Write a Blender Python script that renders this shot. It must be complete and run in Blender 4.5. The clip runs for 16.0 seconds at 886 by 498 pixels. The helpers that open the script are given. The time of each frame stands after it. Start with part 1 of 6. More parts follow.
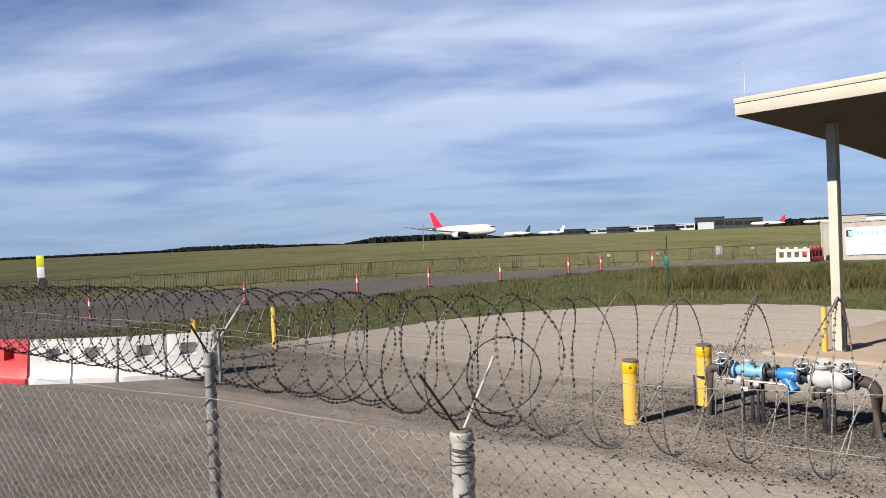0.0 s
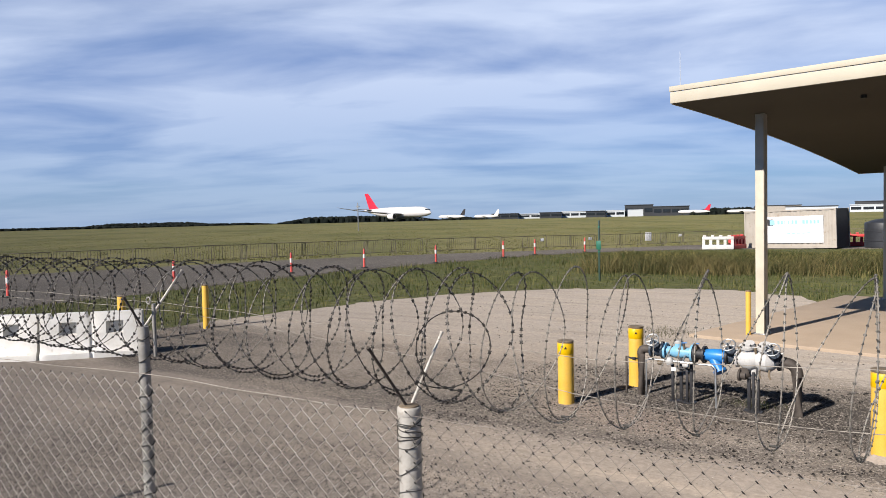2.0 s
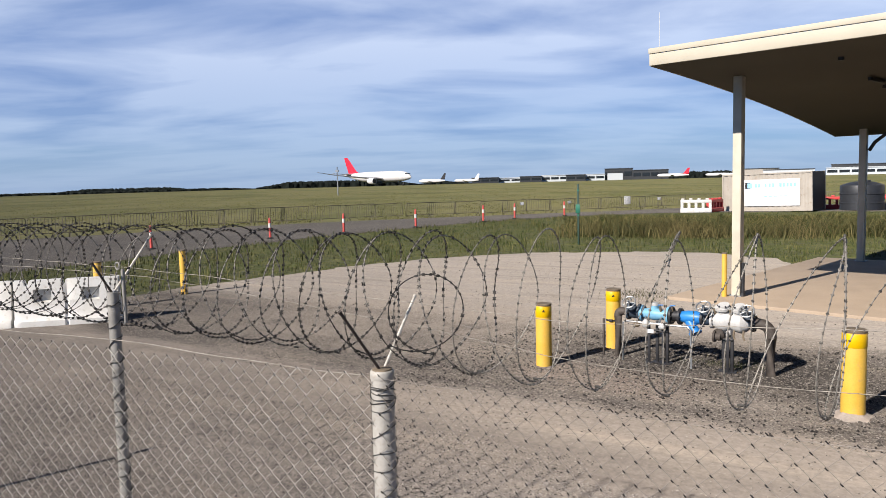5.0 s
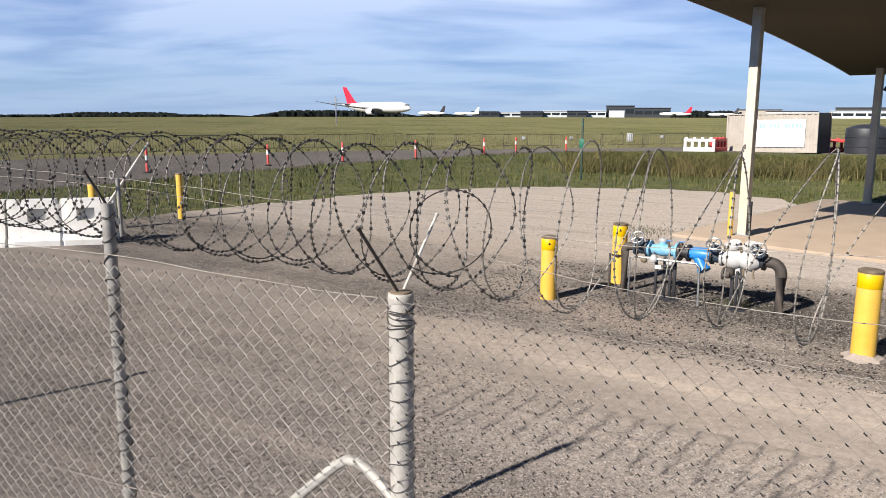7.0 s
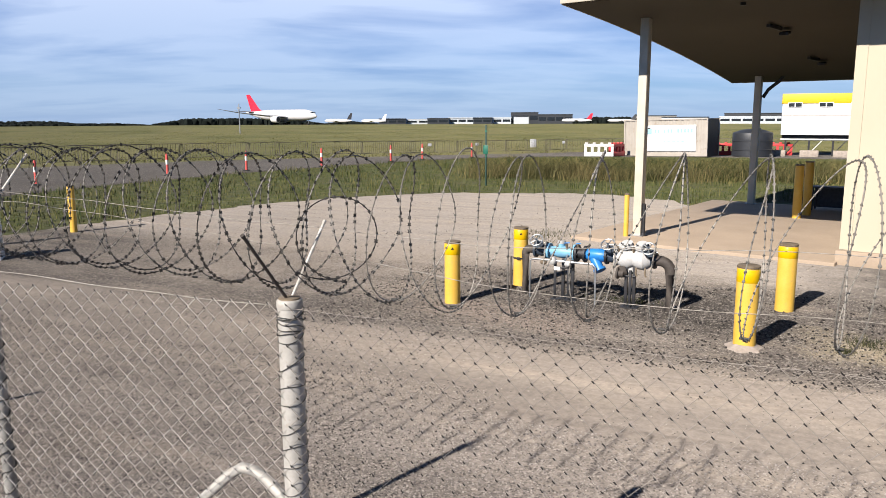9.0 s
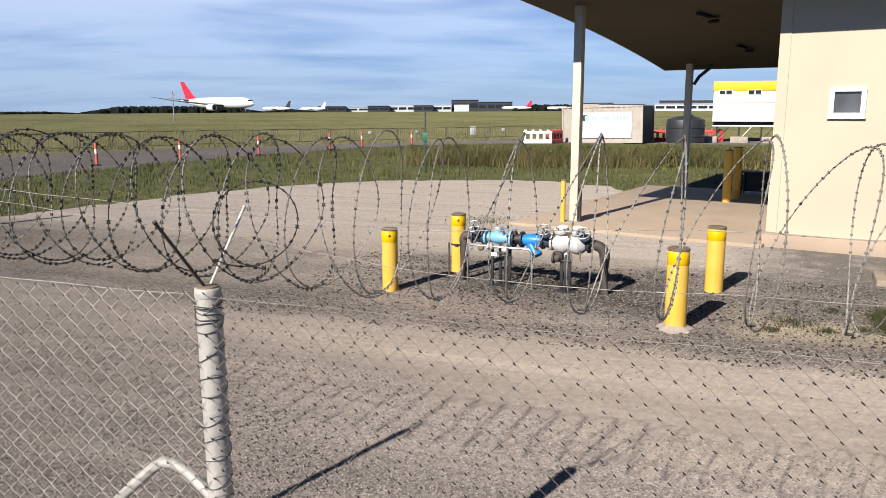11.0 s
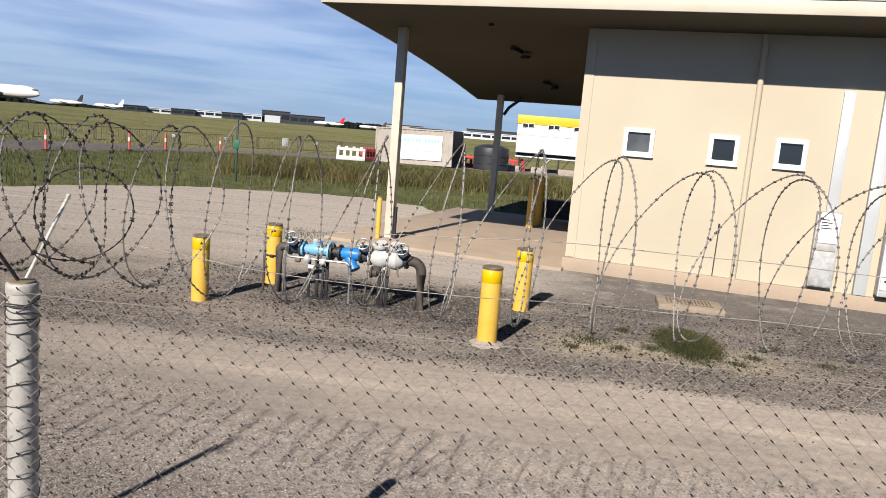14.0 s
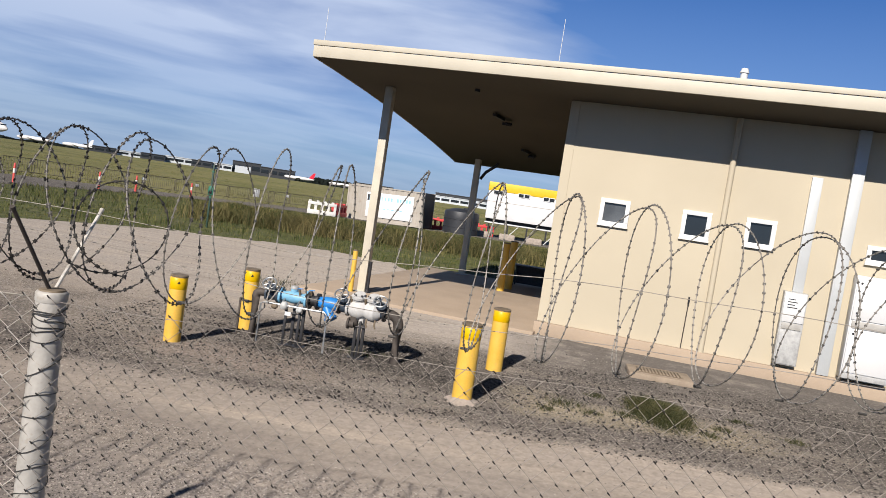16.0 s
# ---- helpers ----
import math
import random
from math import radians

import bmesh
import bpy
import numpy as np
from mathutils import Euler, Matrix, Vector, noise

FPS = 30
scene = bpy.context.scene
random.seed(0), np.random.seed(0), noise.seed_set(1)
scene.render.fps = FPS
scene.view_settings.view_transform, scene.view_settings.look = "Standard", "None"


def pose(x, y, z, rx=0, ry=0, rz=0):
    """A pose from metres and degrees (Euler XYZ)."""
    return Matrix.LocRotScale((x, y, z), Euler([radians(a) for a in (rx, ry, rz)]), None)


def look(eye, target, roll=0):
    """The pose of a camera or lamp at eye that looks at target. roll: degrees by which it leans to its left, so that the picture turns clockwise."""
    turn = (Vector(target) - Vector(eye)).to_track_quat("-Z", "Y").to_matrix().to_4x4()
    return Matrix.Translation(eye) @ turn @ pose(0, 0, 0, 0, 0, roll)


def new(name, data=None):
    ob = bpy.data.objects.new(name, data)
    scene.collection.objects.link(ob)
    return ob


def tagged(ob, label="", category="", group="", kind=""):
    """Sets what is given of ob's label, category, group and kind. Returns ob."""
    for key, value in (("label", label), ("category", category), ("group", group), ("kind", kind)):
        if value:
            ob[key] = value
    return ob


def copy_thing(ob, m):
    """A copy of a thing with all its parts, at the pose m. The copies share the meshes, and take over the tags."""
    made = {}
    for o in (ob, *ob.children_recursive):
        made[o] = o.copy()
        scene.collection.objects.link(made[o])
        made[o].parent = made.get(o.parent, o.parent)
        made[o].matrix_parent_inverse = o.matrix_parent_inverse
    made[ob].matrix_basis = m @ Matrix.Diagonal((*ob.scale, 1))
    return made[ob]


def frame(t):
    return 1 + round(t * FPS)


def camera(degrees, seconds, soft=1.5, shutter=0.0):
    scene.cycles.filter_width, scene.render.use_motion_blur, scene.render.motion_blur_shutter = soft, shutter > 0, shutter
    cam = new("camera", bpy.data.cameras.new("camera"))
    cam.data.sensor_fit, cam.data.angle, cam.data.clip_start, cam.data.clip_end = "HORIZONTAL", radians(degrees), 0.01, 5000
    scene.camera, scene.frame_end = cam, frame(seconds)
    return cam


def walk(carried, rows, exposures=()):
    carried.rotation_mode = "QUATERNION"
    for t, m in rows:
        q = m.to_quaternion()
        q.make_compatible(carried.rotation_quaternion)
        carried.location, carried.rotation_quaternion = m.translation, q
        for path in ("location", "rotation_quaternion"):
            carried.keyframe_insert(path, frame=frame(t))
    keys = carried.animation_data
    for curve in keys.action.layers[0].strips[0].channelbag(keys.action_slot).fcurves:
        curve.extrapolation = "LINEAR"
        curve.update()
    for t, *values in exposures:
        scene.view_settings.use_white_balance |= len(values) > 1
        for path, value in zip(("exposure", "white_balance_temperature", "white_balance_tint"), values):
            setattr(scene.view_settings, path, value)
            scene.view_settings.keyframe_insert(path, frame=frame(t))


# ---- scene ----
cam = camera(60.5, 16.0, soft=0.75)
PATH = [
    (0, (0.267, -0.061, 2.578), (-0.986, 1.497, 2.538), -2.5),
    (0.5, (0.25, -0.07, 2.561), (-0.994, 1.494, 2.505), -2.3),
    (1, (0.227, -0.068, 2.549), (-0.99, 1.517, 2.48), -2.0),
    (1.5, (0.19, -0.042, 2.541), (-0.979, 1.579, 2.459), -1.6),
    (2, (0.179, -0.05, 2.539), (-0.936, 1.608, 2.447), -1.3),
    (2.5, (0.203, -0.046, 2.536), (-0.866, 1.641, 2.435), -1.1),
    (3, (0.225, -0.002, 2.533), (-0.819, 1.7, 2.429), -1.1),
    (3.5, (0.203, -0.053, 2.534), (-0.844, 1.648, 2.426), -1.1),
    (3.7, (0.211, -0.07, 2.538), (-0.842, 1.627, 2.426), -1.3),
    (6, (0.094, 0.059, 2.496), (-0.996, 1.713, 2.226), -1.4),
    (6.5, (-0.003, 0.093, 2.461), (-1.077, 1.749, 2.139), -0.5),
    (7, (-0.033, 0.142, 2.437), (-1.085, 1.805, 2.078), 0.1),
    (7.5, (0.022, 0.123, 2.441), (-0.994, 1.807, 2.075), 0.1),
    (8, (0.04, 0.11, 2.44), (-0.924, 1.825, 2.086), 0.0),
    (8.5, (0.136, 0.113, 2.445), (-0.766, 1.864, 2.101), -0.2),
    (9, (0.087, 0.108, 2.443), (-0.761, 1.887, 2.102), -0.2),
    (11.3, (0.141, 0.162, 2.418), (-0.535, 2.007, 2.044), -0.2),
    (11.5, (0.137, 0.15, 2.415), (-0.515, 2.005, 2.048), -0.1),
    (12, (0.163, 0.105, 2.421), (-0.439, 1.979, 2.065), 0.3),
    (12.5, (0.143, 0.12, 2.439), (-0.393, 2.016, 2.095), 0.8),
    (13, (0.094, 0.108, 2.426), (-0.347, 2.029, 2.083), 1.7),
    (13.5, (0.021, 0.142, 2.399), (-0.307, 2.086, 2.061), 3.1),
    (14, (-0.014, 0.133, 2.374), (-0.235, 2.096, 2.065), 4.7),
    (14.5, (-0.076, 0.081, 2.348), (-0.229, 2.059, 2.09), 6.1),
    (15, (-0.114, -0.038, 2.329), (-0.243, 1.947, 2.124), 7.2),
    (15.5, (-0.131, 0.003, 2.308), (-0.27, 1.992, 2.146), 8.1),
    (16, (-0.211, 0.039, 2.269), (-0.358, 2.029, 2.133), 8.5),
]
walk(cam, [(t, look(eye, target, roll)) for t, eye, target, roll in PATH],
     exposures=[(0.0, 0.65), (3.5, 0.66), (6.0, 0.76), (7.0, 0.87), (9.0, 0.85), (12.5, 0.76), (14.5, 0.62), (16.0, 0.50)])

# ---- light ----
SUN_ELEV, SHADE_AZ = 33.2, 16.5
world = bpy.data.worlds.new("world")
scene.world = world
world.use_nodes = True
wn, wl = world.node_tree.nodes, world.node_tree.links
wn.clear()


def wnode(kind, **props):
    n = wn.new(kind)
    for k, v in props.items():
        if k == "operation":
            n.operation = v
        elif k == "blend":
            n.blend_type = v
    return n


def wmath(op, a, b=0.5, clamp=False):
    n = wn.new("ShaderNodeMath")
    n.operation, n.use_clamp = op, clamp
    for i, v in enumerate((a, b)):
        if isinstance(v, (int, float)):
            n.inputs[i].default_value = v
        else:
            wl.new(v, n.inputs[i])
    return n.outputs[0]


sky = wn.new("ShaderNodeTexSky")
sky.sky_type = "NISHITA"
sky.sun_disc = False
sky.sun_elevation = radians(SUN_ELEV)
sky.sun_rotation = radians(180 + SHADE_AZ)
sky.air_density, sky.dust_density, sky.ozone_density = 1.0, 0.1, 3.0
coord = wn.new("ShaderNodeTexCoord")
sep = wn.new("ShaderNodeSeparateXYZ")
wl.new(coord.outputs["Generated"], sep.inputs[0])
up = wmath("ADD", wmath("MAXIMUM", sep.outputs[2], 0.0), 0.11)
flat = wn.new("ShaderNodeCombineXYZ")
wl.new(wmath("DIVIDE", sep.outputs[0], up), flat.inputs[0])
wl.new(wmath("DIVIDE", sep.outputs[1], up), flat.inputs[1])


def cloud_noise(scale, turn, stretch, detail, rough, distort, shift):
    tr, mp = wn.new("ShaderNodeMapping"), wn.new("ShaderNodeMapping")
    tr.inputs["Rotation"].default_value[2] = radians(turn)
    mp.inputs["Scale"].default_value = (scale, scale * stretch, 1)
    mp.inputs["Location"].default_value = (shift, shift * 0.7, 0)
    wl.new(flat.outputs[0], tr.inputs[0]), wl.new(tr.outputs[0], mp.inputs[0])
    nz = wn.new("ShaderNodeTexNoise")
    nz.inputs["Scale"].default_value = 1.0
    nz.inputs["Detail"].default_value = detail
    nz.inputs["Roughness"].default_value = rough
    nz.inputs["Distortion"].default_value = distort
    wl.new(mp.outputs[0], nz.inputs[0])
    return nz.outputs["Fac"]


def wramp(value, stops):
    r = wn.new("ShaderNodeValToRGB")
    r.color_ramp.elements[0].position, r.color_ramp.elements[0].color = stops[0][0], (*[stops[0][1]] * 3, 1)
    r.color_ramp.elements[1].position, r.color_ramp.elements[1].color = stops[-1][0], (*[stops[-1][1]] * 3, 1)
    for p, v in stops[1:-1]:
        r.color_ramp.elements.new(p).color = (v, v, v, 1)
    wl.new(value, r.inputs[0])
    return r.outputs[0]


def wmix(fac, a, b, blend="MIX"):
    m = wn.new("ShaderNodeMix")
    m.data_type, m.blend_type = "RGBA", blend
    for sock, v in ((m.inputs[0], fac), (m.inputs[6], a), (m.inputs[7], b)):
        if isinstance(v, (int, float)):
            sock.default_value = v
        elif isinstance(v, tuple):
            sock.default_value = (*v, 1)
        else:
            wl.new(v, sock)
    return m.outputs[2]


sheet = cloud_noise(0.50, -33, 1.3, 9, 0.49, 0.25, 3.1)
wisps = cloud_noise(1.1, -28, 1.9, 9, 0.52, 0.3, 7.7)
bank = wramp(wmath("ADD", wmath("MULTIPLY", sep.outputs[0], -0.5), wmath("MULTIPLY", sep.outputs[1], 0.5)), [(0.15, 0.0), (0.42, 0.06), (0.70, 0.24)])
masses = cloud_noise(0.24, -36, 1.7, 5, 0.45, 0.5, 21.4)
body = wmath("ADD", wmath("MULTIPLY", masses, 0.36), wmath("ADD", wmath("MULTIPLY", sheet, 0.42), wmath("MULTIPLY", wisps, 0.22)))
amount = wmath("ADD", body, wmath("SUBTRACT", bank, 0.17))
cover = wramp(amount, [(0.40, 0.0), (0.46, 0.40), (0.53, 0.85), (0.60, 1.0)])
shade = wramp(cloud_noise(0.75, -30, 1.6, 8, 0.50, 0.3, 12.3), [(0.32, 0.0), (0.55, 1.0)])
cloud_col = wmix(shade, (4.2, 5.8, 9.9), (10.3, 11.7, 14.7))
low = wramp(sep.outputs[2], [(0.0, 0.15), (0.09, 0.46), (0.20, 0.84), (0.36, 0.92), (0.6, 0.25)])
haze = wramp(sep.outputs[2], [(0.0, 0.75), (0.07, 0.5), (0.30, 0.0)])
thin = wmix(wramp(sep.outputs[2], [(0.34, 0.0), (0.6, 1.0)]), (0.47, 0.80, 1.34), (0.30, 0.35, 0.42))
blue = wmix(1.0, sky.outputs[0], thin, "MULTIPLY")
mixed = wmix(wmath("MULTIPLY", cover, low), wmix(haze, blue, (4.8, 6.5, 10.0)), cloud_col)
bg = wn.new("ShaderNodeBackground")
bg.inputs["Strength"].default_value = 0.0445
wl.new(mixed, bg.inputs["Color"])
wout = wn.new("ShaderNodeOutputWorld")
wl.new(bg.outputs[0], wout.inputs[0])

sun = new("sun", bpy.data.lights.new("sun", "SUN"))
sun.data.energy, sun.data.angle, sun.data.color = 5.0, radians(0.53), (1.0, 0.928, 0.855)
_h = math.cos(radians(SUN_ELEV)) * 60
sun.matrix_world = look((-_h * math.sin(radians(SHADE_AZ)), -_h * math.cos(radians(SHADE_AZ)), 60 * math.sin(radians(SUN_ELEV))), (0, 0, 0))


# ---- materials ----
ALBEDO = 0.80


def tone(c):
    """Scales every base colour down alike; higher exposure makes up, so shade comes deeper."""
    return tuple(v * ALBEDO for v in c)


def mat(name, base, rough=0.7, metal=0.0, vary=0.12, scale=6.0, bump=0.15, bscale=60.0, second=None, blotch=0.5, stain=None, spec=0.4):
    """A painted or mineral surface: base colour, large blotches towards second, fine grain, relief."""
    m = bpy.data.materials.new(name)
    m.use_nodes = True
    n, l = m.node_tree.nodes, m.node_tree.links
    p = n["Principled BSDF"]
    p.inputs["Roughness"].default_value = rough
    p.inputs["Metallic"].default_value = metal
    p.inputs["Specular IOR Level"].default_value = spec
    tc = n.new("ShaderNodeTexCoord")
    big, fine = n.new("ShaderNodeTexNoise"), n.new("ShaderNodeTexNoise")
    big.inputs["Scale"].default_value, big.inputs["Detail"].default_value = scale, 6
    fine.inputs["Scale"].default_value, fine.inputs["Detail"].default_value = bscale, 4
    l.new(tc.outputs["Object"], big.inputs[0]), l.new(tc.outputs["Object"], fine.inputs[0])
    second = tone(second or tuple(c * (1 - vary * 2) for c in base))
    base = tone(base)
    stain = tone(stain) if stain else None
    r = n.new("ShaderNodeValToRGB")
    r.color_ramp.elements[0].position, r.color_ramp.elements[1].position = 0.5 - blotch * 0.3, 0.5 + blotch * 0.3
    r.color_ramp.elements[0].color, r.color_ramp.elements[1].color = (*second, 1), (*base, 1)
    l.new(big.outputs["Fac"], r.inputs[0])
    g = n.new("ShaderNodeMix")
    g.data_type, g.blend_type = "RGBA", "MULTIPLY"
    g.inputs[0].default_value = 1.0
    r2 = n.new("ShaderNodeValToRGB")
    r2.color_ramp.elements[0].position, r2.color_ramp.elements[1].position = 0.3, 0.7
    r2.color_ramp.elements[0].color, r2.color_ramp.elements[1].color = (*[1 - vary] * 3, 1), (*[1.0] * 3, 1)
    l.new(fine.outputs["Fac"], r2.inputs[0])
    l.new(r.outputs[0], g.inputs[6]), l.new(r2.outputs[0], g.inputs[7])
    last = g.outputs[2]
    if stain:
        st, rs, mx = n.new("ShaderNodeTexNoise"), n.new("ShaderNodeValToRGB"), n.new("ShaderNodeMix")
        st.inputs["Scale"].default_value, st.inputs["Detail"].default_value, st.inputs["Roughness"].default_value = scale * 2.7, 8, 0.7
        l.new(tc.outputs["Object"], st.inputs[0])
        rs.color_ramp.elements[0].position, rs.color_ramp.elements[1].position = 0.56, 0.7
        rs.color_ramp.elements[0].color, rs.color_ramp.elements[1].color = (0, 0, 0, 1), (0.8, 0.8, 0.8, 1)
        l.new(st.outputs["Fac"], rs.inputs[0])
        mx.data_type = "RGBA"
        l.new(rs.outputs[0], mx.inputs[0]), l.new(last, mx.inputs[6])
        mx.inputs[7].default_value = (*stain, 1)
        last = mx.outputs[2]
    l.new(last, p.inputs["Base Color"])
    if bump:
        b = n.new("ShaderNodeBump")
        b.inputs["Strength"].default_value, b.inputs["Distance"].default_value = bump, 0.02
        l.new(fine.outputs["Fac"], b.inputs["Height"]), l.new(b.outputs[0], p.inputs["Normal"])
    return m


def ground_mat(name, stops, grain_scale, grain_dark, bump, dist, warp=0.35, axis=None, patch=None, patch_scale=0.5, rough=0.95, coarse=None, streak=0.0, zones=(), dust=0.0, dust_stretch=(0.6, 1.5, 1), pale=(0.52, 0.47, 0.41)):
    """Loose ground. stops: (place along axis, colour) bands whose edges are warped by noise; grain of stones and dust."""
    m = bpy.data.materials.new(name)
    m.use_nodes = True
    n, l = m.node_tree.nodes, m.node_tree.links
    p = n["Principled BSDF"]
    p.inputs["Roughness"].default_value = rough
    p.inputs["Specular IOR Level"].default_value = 0.15
    p.inputs["Diffuse Roughness"].default_value = 1.0
    tc = n.new("ShaderNodeTexCoord")
    sp = n.new("ShaderNodeSeparateXYZ")
    l.new(tc.outputs["Object"], sp.inputs[0])

    def noise_tex(scale, detail=6, rough_=0.6, stretch=None):
        t = n.new("ShaderNodeTexNoise")
        t.inputs["Scale"].default_value, t.inputs["Detail"].default_value, t.inputs["Roughness"].default_value = scale, detail, rough_
        if stretch:
            mp = n.new("ShaderNodeMapping")
            mp.inputs["Scale"].default_value = stretch
            l.new(tc.outputs["Object"], mp.inputs[0]), l.new(mp.outputs[0], t.inputs[0])
        else:
            l.new(tc.outputs["Object"], t.inputs[0])
        return t.outputs["Fac"]

    def arith(op, a, b):
        t = n.new("ShaderNodeMath")
        t.operation = op
        for i, v in enumerate((a, b)):
            if isinstance(v, (int, float)):
                t.inputs[i].default_value = v
            else:
                l.new(v, t.inputs[i])
        return t.outputs[0]

    stops = [(at, tone(c)) for at, c in stops]
    lo, hi = stops[0][0], stops[-1][0]
    if axis is None:
        fac = noise_tex(patch_scale, 7, 0.6)
    else:
        along = arith("ADD", arith("MULTIPLY", sp.outputs[0], axis[0]), arith("MULTIPLY", sp.outputs[1], axis[1]))
        wob = arith("MULTIPLY", arith("SUBTRACT", noise_tex(0.9, 6, 0.65, (0.5, 1.6, 1)), 0.5), warp * 4)
        fac = arith("DIVIDE", arith("SUBTRACT", arith("ADD", along, wob), lo), hi - lo)
    r = n.new("ShaderNodeValToRGB")
    e = r.color_ramp.elements
    e[0].position, e[0].color = 0.0, (*stops[0][1], 1)
    e[1].position, e[1].color = 1.0, (*stops[-1][1], 1)
    for pos, col in stops[1:-1]:
        e.new((pos - lo) / (hi - lo)).color = (*col, 1)
    l.new(fac, r.inputs[0])
    last = r.outputs[0]

    def blend(fac_out, a, colour=None, mode="MIX", other=None):
        t = n.new("ShaderNodeMix")
        t.data_type, t.blend_type = "RGBA", mode
        if isinstance(fac_out, float):
            t.inputs[0].default_value = fac_out
        else:
            l.new(fac_out, t.inputs[0])
        l.new(a, t.inputs[6])
        if colour:
            t.inputs[7].default_value = (*colour, 1)
        else:
            l.new(other, t.inputs[7])
        return t.outputs[2]

    def step(v, a, b, top=1.0):
        t = n.new("ShaderNodeMapRange")
        t.inputs[1].default_value, t.inputs[2].default_value, t.inputs[4].default_value = a, b, top
        l.new(v, t.inputs[0])
        return t.outputs[0]

    if patch:
        last = blend(step(noise_tex(patch_scale * 2.2, 8, 0.68), 0.5, 0.68, 0.35), last, tone(patch))
    if streak:
        last = blend(step(noise_tex(1.0, 6, 0.6, (0.22, 3.6, 1)), 0.5, 0.72, streak), last, (0.12, 0.10, 0.085))
        last = blend(step(noise_tex(1.0, 6, 0.6, (0.16, 2.3, 1)), 0.52, 0.75, streak), last, (0.40, 0.335, 0.265))
    # zones of another ground colour: products of soft steps along directions on the ground, with a broken edge
    for steps, colour, amount in zones:
        f = step(noise_tex(1.3, 7, 0.68), 0.25, 0.5, amount)
        for ax, ay, z0, z1 in steps:
            line = arith("ADD", arith("MULTIPLY", sp.outputs[0], ax), arith("MULTIPLY", sp.outputs[1], ay))
            line = arith("ADD", line, arith("MULTIPLY", arith("SUBTRACT", noise_tex(0.8, 5, 0.6), 0.5), 1.6))
            f = arith("MULTIPLY", f, step(line, z0, z1))
        last = blend(f, last, tone(colour))
    vor = n.new("ShaderNodeTexVoronoi")
    vor.inputs["Scale"].default_value = grain_scale
    l.new(tc.outputs["Object"], vor.inputs[0])
    cell = n.new("ShaderNodeSeparateColor")
    l.new(vor.outputs["Color"], cell.inputs[0])
    dark_f, light_f = step(cell.outputs[0], 0.42, 1.0, grain_dark), step(cell.outputs[1], 0.74, 1.0, grain_dark * 0.75)
    if coarse:
        rc = n.new("ShaderNodeValToRGB")
        ce = rc.color_ramp.elements
        ce[0].position, ce[0].color = 0.0, (*[coarse[0][1]] * 3, 1)
        ce[1].position, ce[1].color = 1.0, (*[coarse[-1][1]] * 3, 1)
        for pos, val in coarse[1:-1]:
            ce.new((pos - lo) / (hi - lo)).color = (val, val, val, 1)
        l.new(fac, rc.inputs[0])
        dark_f, light_f = arith("MULTIPLY", dark_f, rc.outputs[0]), arith("MULTIPLY", light_f, rc.outputs[0])
    cover_f = step(noise_tex(0.9, 6, 0.62, dust_stretch), 0.36, 0.60) if dust else None
    if dust:
        cover_f = arith("ADD", arith("MULTIPLY", cover_f, dust), 1.0 - dust)
        dark_f, light_f = arith("MULTIPLY", dark_f, cover_f), arith("MULTIPLY", light_f, cover_f)
    last = blend(dark_f, last, (0.035, 0.03, 0.027))
    last = blend(light_f, last, pale)
    fine = noise_tex(grain_scale * 0.22, 5, 0.7)
    last = blend(step(fine, 0.62, 0.35, 0.35), last, (0.05, 0.045, 0.04))
    l.new(last, p.inputs["Base Color"])
    height = arith("ADD", arith("MULTIPLY", vor.outputs["Distance"], -0.7), fine)
    b = n.new("ShaderNodeBump")
    b.inputs["Strength"].default_value, b.inputs["Distance"].default_value = bump, dist
    if dust and coarse:
        l.new(arith("MULTIPLY", arith("MULTIPLY", cover_f, rc.outputs[0]), bump), b.inputs["Strength"])
    l.new(height, b.inputs["Height"]), l.new(b.outputs[0], p.inputs["Normal"])
    return m


def blade_mat(name, a, b, c, spread=0.42):
    """Blades or stones: colour by clump and by piece."""
    m = bpy.data.materials.new(name)
    m.use_nodes = True
    n, l = m.node_tree.nodes, m.node_tree.links
    p = n["Principled BSDF"]
    p.inputs["Roughness"].default_value = 0.75
    p.inputs["Specular IOR Level"].default_value = 0.2
    a, b, c = tone(a), tone(b), tone(c)
    geo, tc, nz, r = n.new("ShaderNodeNewGeometry"), n.new("ShaderNodeTexCoord"), n.new("ShaderNodeTexNoise"), n.new("ShaderNodeValToRGB")
    nz.inputs["Scale"].default_value, nz.inputs["Detail"].default_value = 0.45, 5
    l.new(tc.outputs["Object"], nz.inputs[0])
    mx = n.new("ShaderNodeMath")
    mx.operation = "MULTIPLY_ADD"
    l.new(geo.outputs["Random Per Island"], mx.inputs[0])
    mx.inputs[1].default_value = spread
    sb = n.new("ShaderNodeMath")
    sb.operation = "SUBTRACT"
    l.new(nz.outputs["Fac"], sb.inputs[0])
    sb.inputs[1].default_value = spread / 2
    l.new(sb.outputs[0], mx.inputs[2])
    e = r.color_ramp.elements
    e[0].position, e[0].color, e[1].position, e[1].color = 0.25, (*a, 1), 0.75, (*c, 1)
    e.new(0.5).color = (*b, 1)
    l.new(mx.outputs[0], r.inputs[0]), l.new(r.outputs[0], p.inputs["Base Color"])
    return m


def glass_dark(name, tint=(0.02, 0.025, 0.03)):
    m = mat(name, tint, rough=0.08, vary=0.05, bump=0.0, spec=0.8)
    return m


